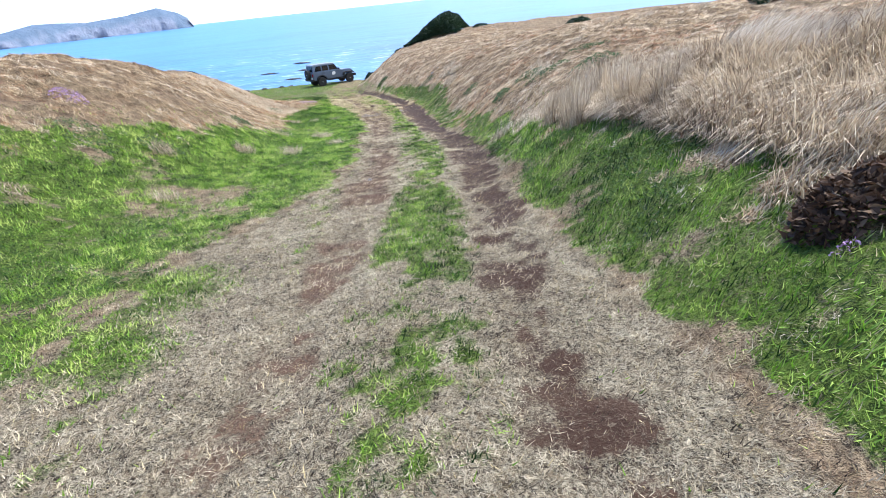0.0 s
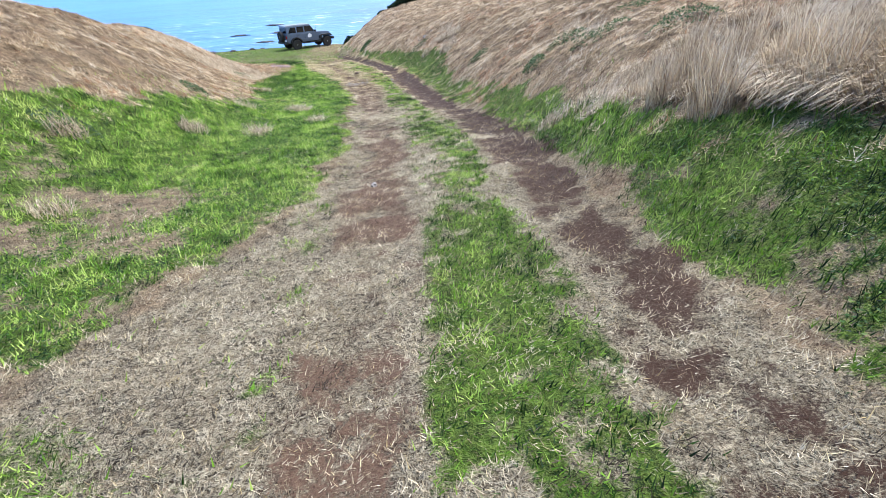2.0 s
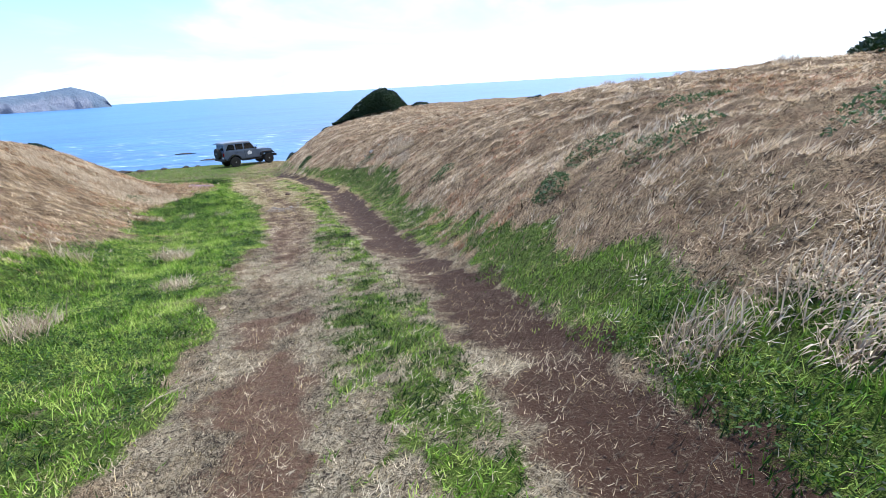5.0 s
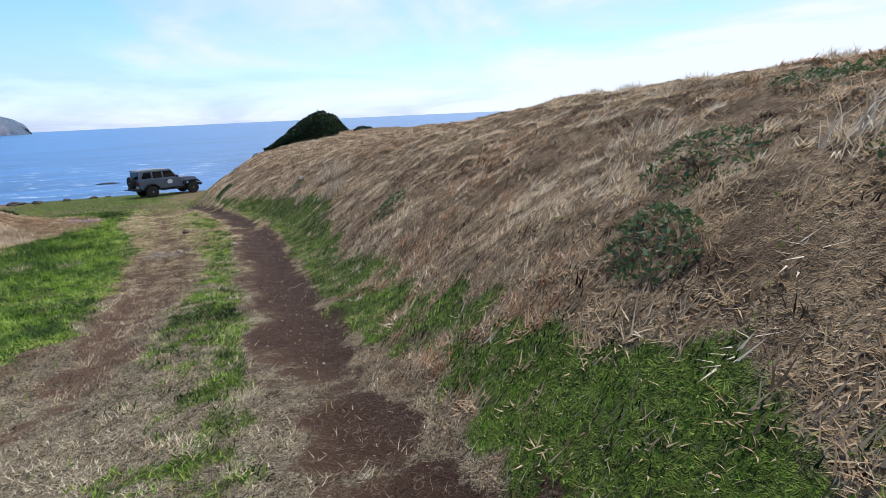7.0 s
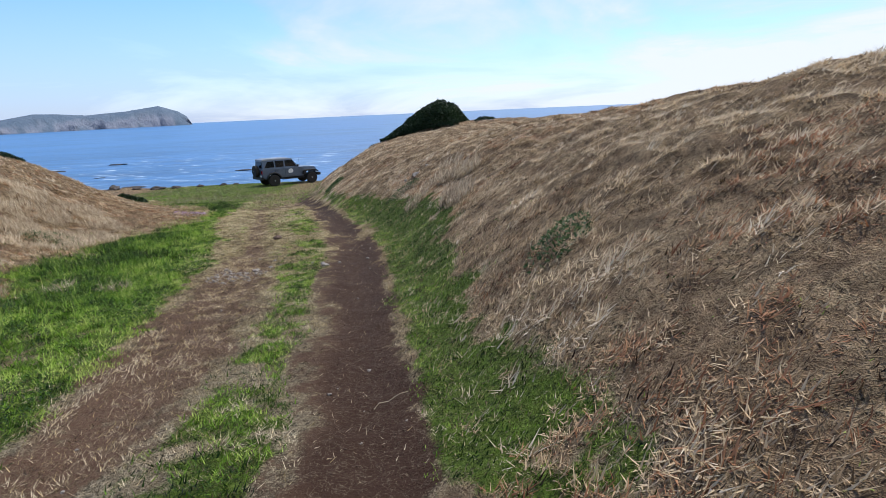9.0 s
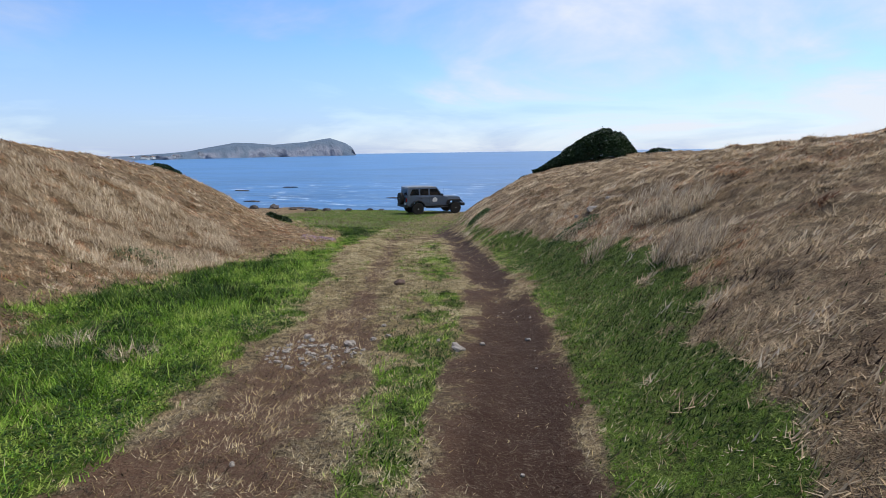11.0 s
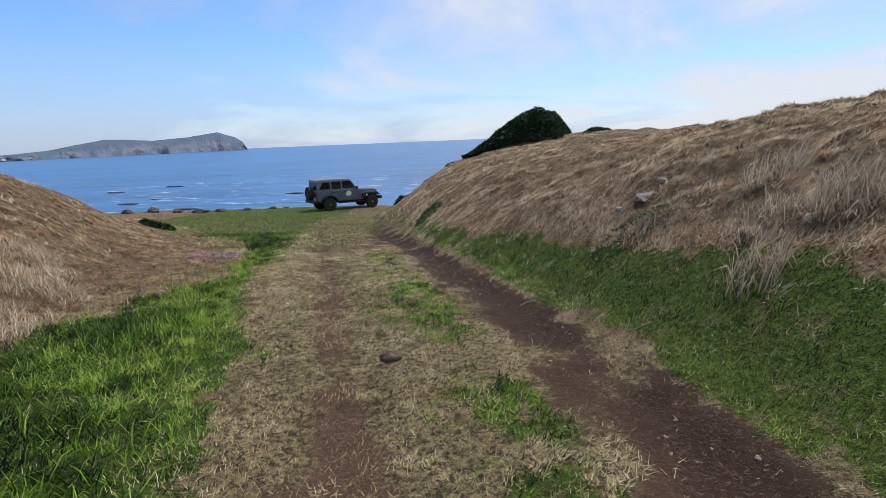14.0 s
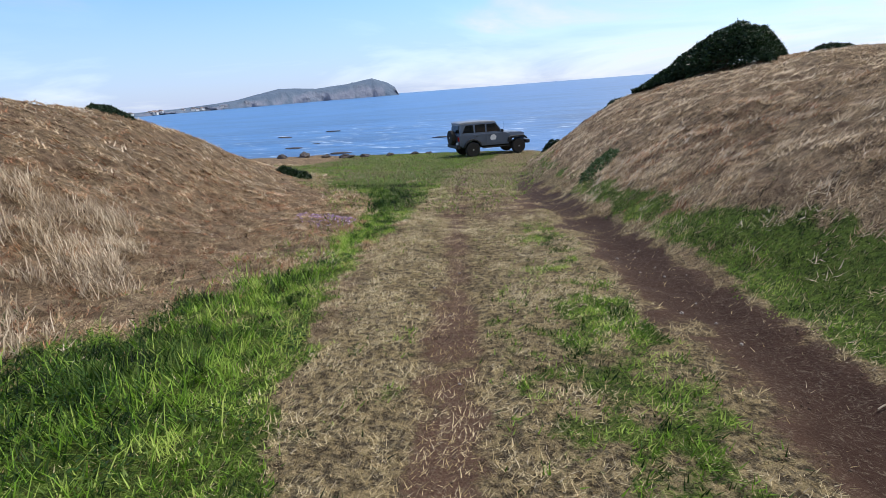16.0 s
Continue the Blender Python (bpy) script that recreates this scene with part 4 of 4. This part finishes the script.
for i, (x, y, w, h, n) in enumerate(((-7.84, 9.25, 0.6, 0.16, 260), (0.66, 1.95, 0.12, 0.05, 36), (-8.4, 28.0, 1.0, 0.10, 260))):
    make_bush("flower_patch", x, y, w, w * 0.7, h, n, 0.03 if n > 100 else 0.016, PINK, "patch of pale violet flowers in the grass", "flowers", 50 + i)


# ---- tall grass ----
def tuft(name, x, y, n, ln, mat, label, spread_=0.16, lean=0.42, heading=None, seed=0, group="", width=0.007):
    r = np.random.default_rng(seed)
    a, q = r.random(n) * 2 * np.pi, spread_ * np.sqrt(r.random(n))
    px, py = x + q * np.cos(a), y + q * np.sin(a)
    head = r.uniform(0, 6.28, n) if heading is None else heading + r.normal(0, 0.8, n)
    ob = blades(name, px, py, ln * r.uniform(0.5, 1.1, n), width * r.uniform(0.6, 1.3, n), np.clip(r.normal(lean, 0.18, n), 0.05, 0.95), head, mat, np.clip(r.normal(0.5, 0.25, n), 0, 1), 2)
    return tagged(ob, label, "grass tuft", group)


k = 0
for x, y, n, ln in ((0.46, 6.3, 260, .50), (0.62, 6.7, 260, .55), (0.42, 7.1, 240, .5), (0.75, 7.3, 260, .55), (0.42, 7.6, 260, .2), (0.65, 7.9, 220, .18), (0.5, 8.2, 180, .15), (0.95, 6.9, 260, .6), (1.0, 6.3, 260, .6), (0.9, 5.8, 260, .6), (1.15, 5.3, 260, .6)):
    tuft("grass_tuft", x, y, n, ln, PALE, "tall bleached grass tuft standing on the bank", 0.17, 0.3, None, 100 + k, "tall tufts on the bank")
    k += 1
for x, y, n, ln, words in ((-0.75, 22.9, 560, .34, "big bleached grass tuft above the green verge"), (-0.45, 22.5, 420, .32, "big bleached grass tuft above the green verge"), (-0.70, 23.9, 160, .34, "pale grass tuft on the dry slope"),
                           (-1.15, 23.2, 160, .32, "pale grass tuft on the dry slope"), (-1.5, 22.6, 160, .30, "pale grass tuft on the dry slope"), (-0.85, 21.2, 420, .32, "leaning bleached tuft beside the verge"), (-0.75, 20.8, 360, .28, "leaning bleached tuft beside the verge"),
                           (-4.75, 14.1, 130, .26, "small pale tuft in green grass"), (-5.6, 13.4, 150, .28, "small pale tuft in green grass"), (-4.55, 10.6, 150, .26, "small pale tuft in green grass"),
                           (-4.6, 10.9, 130, .26, "small pale tuft in green grass"), (0.1, 8.3, 140, .2, "pale tuft at the edge of the verge"), (-1.82, 24.35, 120, .20, "bleached dead weed on the slope"), (-6.65, 5.9, 120, .14, "flattened pale tuft in green grass"),
                           (1.0, 11.2, 130, .30, "pale tuft on the slope"), (1.3, 13.2, 130, .30, "pale tuft on the slope"), (2.6, 14.6, 120, .2, "pale tuft on the upper slope"),
                           (-5.3, 6.75, 200, .2, "small pale tuft in green grass"), (-6.2, 8.7, 260, .24, "small pale tuft in green grass"), (-3.85, 11.9, 240, .2, "small pale tuft in green grass"), (-5.4, 10.3, 260, .24, "small pale tuft in green grass"),
                           (-5.18, 18.83, 110, .2, "small pale tuft in green grass"), (-6.0, 19.0, 110, .2, "small pale tuft in green grass"), (-6.65, 18.7, 130, .22, "small pale tuft in green grass"), (-4.53, 13.9, 260, .22, "small pale tuft in green grass"),
                           (0.06, 7.96, 300, .15, "flattened mat of bleached grass on the bank"), (0.3, 8.1, 300, .15, "flattened mat of bleached grass on the bank"), (-0.25, 8.47, 260, .2, "pale tuft at the edge of the verge"),
                           (4.9, 18.6, 260, .26, "bleached tuft standing on the skyline"), (4.6, 19.3, 200, .2, "bleached tuft standing on the skyline"), (5.6, 17.6, 260, .26, "bleached tuft standing on the skyline"), (6.5, 15.8, 260, .26, "bleached tuft standing on the skyline")):
    tuft("grass_tuft", x, y, n, ln, PALE, words, 0.08 + 0.5 * ln, 0.92 if words.startswith("flattened") else 0.6, None, 100 + k, "", 0.008)
    k += 1
make_bush("dead_plant", 0.88, 2.2, 0.62, 0.5, 0.2, 1600, 0.045, DEAD, "dark brown dead plant at the foot of the bank", "dead plant", 140)
tuft("grass_tuft", 0.95, 2.62, 420, 0.34, PALE, "bleached tuft drooping over a dead plant", 0.25, 0.6, 4.2, 141)


def tall_grass():
    # the wind-combed bank above the start of the track
    x, y = scatter(70000, 0, 1, 0.5, 8.5)
    lo = hay_r(y) + 0.05
    x = lo + x ** 1.2 * 4.2
    n = len(x)
    f = field(x, y, 0.5, 81, 2)
    tagged(blades("tall_grass", x, y, RNG.uniform(0.25, 0.6, n) * (0.6 + 0.6 * f) * (0.22 + 0.78 * step(7.6, 5.6, y)), RNG.uniform(0.005, 0.011, n), np.clip(RNG.normal(0.68, 0.18, n), 0.1, 0.95),
                  3.9 + 7 * (field(x, y, 1.2, 82, 2) - 0.5) + RNG.normal(0, 0.6, n), PALE, np.clip(RNG.normal(0.42, 0.28, n) + 0.6 * (f - 0.5), 0, 1), 2), "tall bleached grass combed by the wind on the bank", "tall grass", kind="stuff")
    # the pale patch on the mound
    x, y = scatter(80000, -13.5, -6.6, 19.0, 27.0)
    f = field(x, y, 0.8, 83, 3)
    ok = (x < hay_l(y) + 0.25) & (field(x, y, 0.4, 84, 2) > 0.46) & (bell(y - 22.9, 1.7) * bell(x + 9.7, 1.3) + 0.5 * (f - 0.5) > 0.3)
    x, y, f = keep(ok, x, y, f)
    n = len(x)
    tagged(blades("pale_tall_grass", x, y, RNG.uniform(0.10, 0.24, n) * (0.7 + 0.6 * f), RNG.uniform(0.005, 0.010, n), np.clip(RNG.normal(0.62, 0.2, n), 0.05, 0.95), RNG.uniform(0, 6.28, n), PALE,
                  np.clip(RNG.normal(0.6, 0.25, n), 0, 1), 2), "bleached tall grass patch on the mound", "tall grass", kind="stuff")
    # loose green stalks in the left-hand field and on the verge
    x, y = scatter(8000, 0, 1, 5, 27)
    s = RNG.random(len(x)) < 0.6
    x = np.where(s | (y > 9), edge_l(y) - 2.8 * x - 0.15, edge_r(y) + 0.1 + 1.2 * x)
    g = zones(x, y)[2]
    x, y = keep(g > 0.4, x, y)
    n = len(x)
    tagged(blades("long_green_grass", x, y, RNG.uniform(0.10, 0.26, n) * (0.7 + 0.3 * step(15, 20, y)), RNG.uniform(0.004, 0.008, n), np.clip(RNG.normal(0.7, 0.2, n), 0.05, 0.95), RNG.uniform(0, 6.28, n), GREEN,
                  np.clip(RNG.normal(0.7, 0.25, n), 0, 1), 2), "longer yellow green stalks in the verge", "grass", kind="stuff")
    # clover and other broad leaves low in the green
    x, y = scatter(150000, 0, 1, 3, 27)
    s = RNG.random(len(x)) < 0.55
    x = np.where(s | (y > 9), edge_l(y) - 2.6 * x, edge_r(y) + 1.2 * x)
    g = zones(x, y)[2]
    f = field(x, y, 0.6, 87, 3)
    x, y = keep((g > 0.4) & (f > 0.47), x, y)
    z = height(x, y) + RNG.uniform(0.015, 0.075, len(x))
    v, t = leaves(len(x), lambda r, n: np.stack([x, y, z], 1), 0.019, 91, 0.2)
    c = v.reshape(-1, 4, 3)
    mid = c.mean(1, keepdims=True)
    c = mid + (c - mid) * np.array([1, 1, 0.45])
    n = len(c)
    tagged(mesh_object("clover", c.reshape(-1, 3), np.arange(4 * n), np.full(n, 4), LUSH, (("tint", t),)), "low clover leaves in the green grass", "clover", kind="stuff")


tall_grass()


# ---- stones, clods and sticks ----
def stones():
    shapes = []
    for s in range(6):
        me = bpy.data.meshes.new("stone")
        bm = lump(1.0, (1, 0.7 + 0.06 * s, 0.6), s + 1, 0.55)
        bm.to_mesh(me)
        bm.free()
        me.materials.append(STONE)
        shapes.append(me)

    def lay(x, y, r, label, group, k):
        ob = new("stone", shapes[k % 6])
        ob.matrix_world = Matrix.LocRotScale((x, y, ground_at(x, y) + r * 0.22), Euler((0.3 * math.sin(k), 0.3 * math.cos(k), k * 1.7)), (r, r, r))
        tagged(ob, label, "stone", group)

    g = np.random.default_rng(17)
    for k in range(130):
        a, q = g.random() * 6.28, math.sqrt(g.random())
        lay(-3.92 + 0.42 * q * math.cos(a), 19.35 + 0.36 * q * math.sin(a), 0.008 + 0.022 * g.random() ** 2, "small pale grey stone in the gravel patch", "gravel patch in the rut", k)
    for k, (x, y, r) in enumerate(((-3.50, 19.98, .035), (-3.66, 20.3, .03), (-3.60, 19.86, .03), (-4.2, 19.75, .04), (-4.12, 19.7, .035), (-3.75, 19.7, .05), (-2.78, 19.72, .055), (-2.24, 20.34, .03), (-2.62, 20.0, .028), (-2.4, 7.17, .045), (-3.97, 20.55, .025), (-3.0, 19.9, .025), (-1.5, 25.08, .10), (-1.2, 25.3, .06), (-1.75, 25.2, .05))):
        lay(x, y, r, "loose pale stone lying on the track", "loose stones on the track", k + 3)
    for k in range(60):
        y = g.uniform(12, 27)
        x = (rut_r(y) if g.random() < 0.65 else rut_l(y)) + g.normal(0, 0.17)
        lay(float(x), y, g.uniform(0.006, 0.016), "pebble on the bare soil of the rut", "pebbles in the ruts", k)
    x, y = -4.2, 22.4
    ob = part("brown_stone", lump(0.07, (1.15, 0.8, 0.72), 9, 0.3, 3), BROWN_STONE, None, "rough brown stone lying between the ruts")
    ob.matrix_world = pose(x, y, ground_at(x, y) + 0.025, 8, -6, 20)
    tagged(ob, "", "stone")
    # crumbs of earth
    n = 3500
    y = g.uniform(0, 26, n)
    side = g.random(n) < 0.75
    x = np.where(side, rut_r(y), rut_l(y)) + g.normal(0, 0.2, n)
    ok = zones(x, y)[0] > 0.32
    x, y = x[ok], y[ok]
    n = len(x)
    r = 0.002 + 0.008 * g.random(n) ** 2
    oct_ = np.array([(1, 0, 0), (-1, 0, 0), (0, 1, 0), (0, -1, 0), (0, 0, 0.7), (0, 0, -0.7)])
    tri = np.array([(0, 2, 4), (2, 1, 4), (1, 3, 4), (3, 0, 4), (2, 0, 5), (1, 2, 5), (3, 1, 5), (0, 3, 5)])
    v = np.stack([x, y, height(x, y) + r * 0.25], 1)[:, None, :] + oct_[None] * r[:, None, None] * g.uniform(0.6, 1.3, (n, 6, 1))
    loops = (np.arange(n)[:, None, None] * 6 + tri[None]).ravel()
    tagged(mesh_object("earth_crumbs", v.reshape(-1, 3), loops, np.full(8 * n, 3), CLOD), "dark crumbs of earth in the ruts", "earth", kind="stuff")


stones()


def sticks():
    g = np.random.default_rng(23)
    for x, y, ln, a in ((-0.55, 6.36, .32, 0.5), (-0.45, 6.5, .2, 1.3), (-1.57, 15.45, .22, 0.6), (-1.6, 3.0, .25, 0.2), (-1.25, 2.75, .2, 0.9), (-2.5, 7.6, .35, 1.3), (-2.9, 9.2, .4, 1.1), (-1.0, 12.3, .2, 0.8), (-5.2, 11.6, .5, 2.4), (-5.0, 11.3, .4, 1.2), (-2.3, 22.8, .25, 0.2), (-3.0, 24.0, .2, 0.4), (-6.6, 5.8, .25, 0.1)):
        pts = []
        for i in range(5):
            q = (i / 4 - 0.5) * ln
            px, py = x + q * math.cos(a) + 0.02 * math.sin(5 * i), y + q * math.sin(a)
            pts.append((px, py, ground_at(px, py) + 0.018 + 0.01 * math.sin(3 * i + x)))
        ob = part("stick", tube(pts, 0.004, 0.002, 5), STICK, None)
        tagged(ob, "thin bleached dry stalk lying on the grass", "stick", "dry stalks on the ground")


sticks()


# ---- rocks at the edge and in the sea ----
def rocks():
    g = np.random.default_rng(29)
    for k, (x, y, r) in enumerate(((-21.8, 52.3, .55), (-20.6, 52.7, .4), (-18.9, 53.0, .35), (-24.6, 51.4, .7), (-26, 50.9, .5), (-17.2, 53.3, .3), (-16.3, 53.5, .25), (-4.9, 47.0, .55), (-6.2, 49.0, .5), (-7.0, 50.3, .45), (-3.9, 46.2, .4), (-23.2, 51.9, .4))):
        ob = part("rock", lump(r * 0.7, (1.3, 0.9, 0.55), 40 + k, 0.5, 3), ROCK, None)
        ob.matrix_world = pose(x, y, ground_at(x, y) + r * 0.1, 0, 0, 40 * k)
        tagged(ob, "dark weathered rock at the cliff's grassy edge", "rock", "rocks along the edge")
    for k in range(9):
        a = radians(g.uniform(14, 36))
        d = g.uniform(110, 190)
        x, y = -3 - d * math.sin(a), 18 + d * math.cos(a)
        r = g.uniform(0.5, 1.7)
        ob = part("sea_rock", lump(r, (2.2, 0.9, 0.2), 60 + k, 0.45, 3), ROCK, None)
        ob.matrix_world = pose(x, y, -13.0 + 0.05 * r, 0, 0, g.uniform(-20, 20))
        tagged(ob, "low dark rock awash in the sea", "rock", "reef off the shore")


rocks()


# ---- headland across the bay ----
def headland():
    k = Nodes("far headland in haze colours")
    n1, n2 = k.noise(0.012, 6, 0.65), k.noise(0.05, 5, 0.65)
    geo = k.add("ShaderNodeNewGeometry")
    sep = k.add("ShaderNodeSeparateXYZ")
    k.link(geo.outputs["Normal"], sep.inputs[0])
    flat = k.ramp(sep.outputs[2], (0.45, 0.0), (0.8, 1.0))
    # bluish aerial haze is mixed into both the cliff and the top colour
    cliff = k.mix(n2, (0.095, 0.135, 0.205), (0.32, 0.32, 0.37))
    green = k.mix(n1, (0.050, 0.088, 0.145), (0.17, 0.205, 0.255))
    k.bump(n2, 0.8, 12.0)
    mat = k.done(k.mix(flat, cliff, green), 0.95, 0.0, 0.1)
    eye = np.array([-2.9, 17.2])
    m = 140
    u = np.linspace(0, 1, m)                        # 0: far tip of the cape, 1: low shore near the town
    az = np.radians(23.4 + 27 * u)
    far = 2300 - 900 * u
    # silhouette as an angle above the waterline
    sil = np.interp(u, (0, 0.012, 0.04, 0.10, 0.2, 0.32, 0.40, 0.46, 0.62, 0.70, 0.82, 1.0), (0.0, 0.012, 0.021, 0.031, 0.024, 0.020, 0.0235, 0.0245, 0.011, 0.008, 0.005, 0.004))
    hgt = sil * far * 1.12 + 3.0
    rows = ((0, 0.0), (12, 0.35), (30, 0.72), (70, 0.93), (130, 1.0), (260, 0.8), (500, 0.0))
    verts = []
    for j, (back, frac) in enumerate(rows):
        jag = (field(u * 60, 0 * u + j * 3.1, 2.2, 97, 4) - 0.5)
        d = far + back * (0.35 + hgt / 60) + (70 * jag if j < 4 else 20 * jag)
        z = -13.5 + hgt * frac * (1 + 0.28 * jag * (0 < j < 4))
        verts.append(np.stack([eye[0] - d * np.sin(az), eye[1] + d * np.cos(az), z], 1))
    v = np.concatenate(verts)
    i = (np.arange(len(rows) - 1)[:, None] * m + np.arange(m - 1)).ravel()
    q = np.stack([i, i + m, i + m + 1, i + 1], 1)
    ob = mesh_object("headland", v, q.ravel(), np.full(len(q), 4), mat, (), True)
    tagged(ob, "rocky grey headland across the bay, bluish haze in its colour", "headland")
    wall, roof = simple("white house wall", (0.72, 0.72, 0.70), (0.82, 0.81, 0.78), 0.3, bump=0), simple("house roof", (0.22, 0.16, 0.14), (0.34, 0.26, 0.22), 0.3, bump=0)
    g = np.random.default_rng(31)
    first = None
    for c in range(22):
        uu = g.uniform(0.66, 1.0)
        d = float(np.interp(uu, u, far)) + g.uniform(2, 30)
        a = radians(23.4 + 27 * uu)
        m4 = pose(eye[0] - d * math.sin(a), eye[1] + d * math.cos(a), -12.0 + g.uniform(0, 3), 0, 0, g.uniform(0, 90))
        if first is None:
            first = thing("house", m4, "small white house on the far shore", "house", "town on the far shore")
            part("wall", box((11, 9, 6), (0, 0, 3), 0.1), wall, first)
            part("roof", prism([(-6, 6), (6, 6), (0, 9)], -5, 5, 0.1), roof, first)
        else:
            copy_thing(first, m4)


headland()
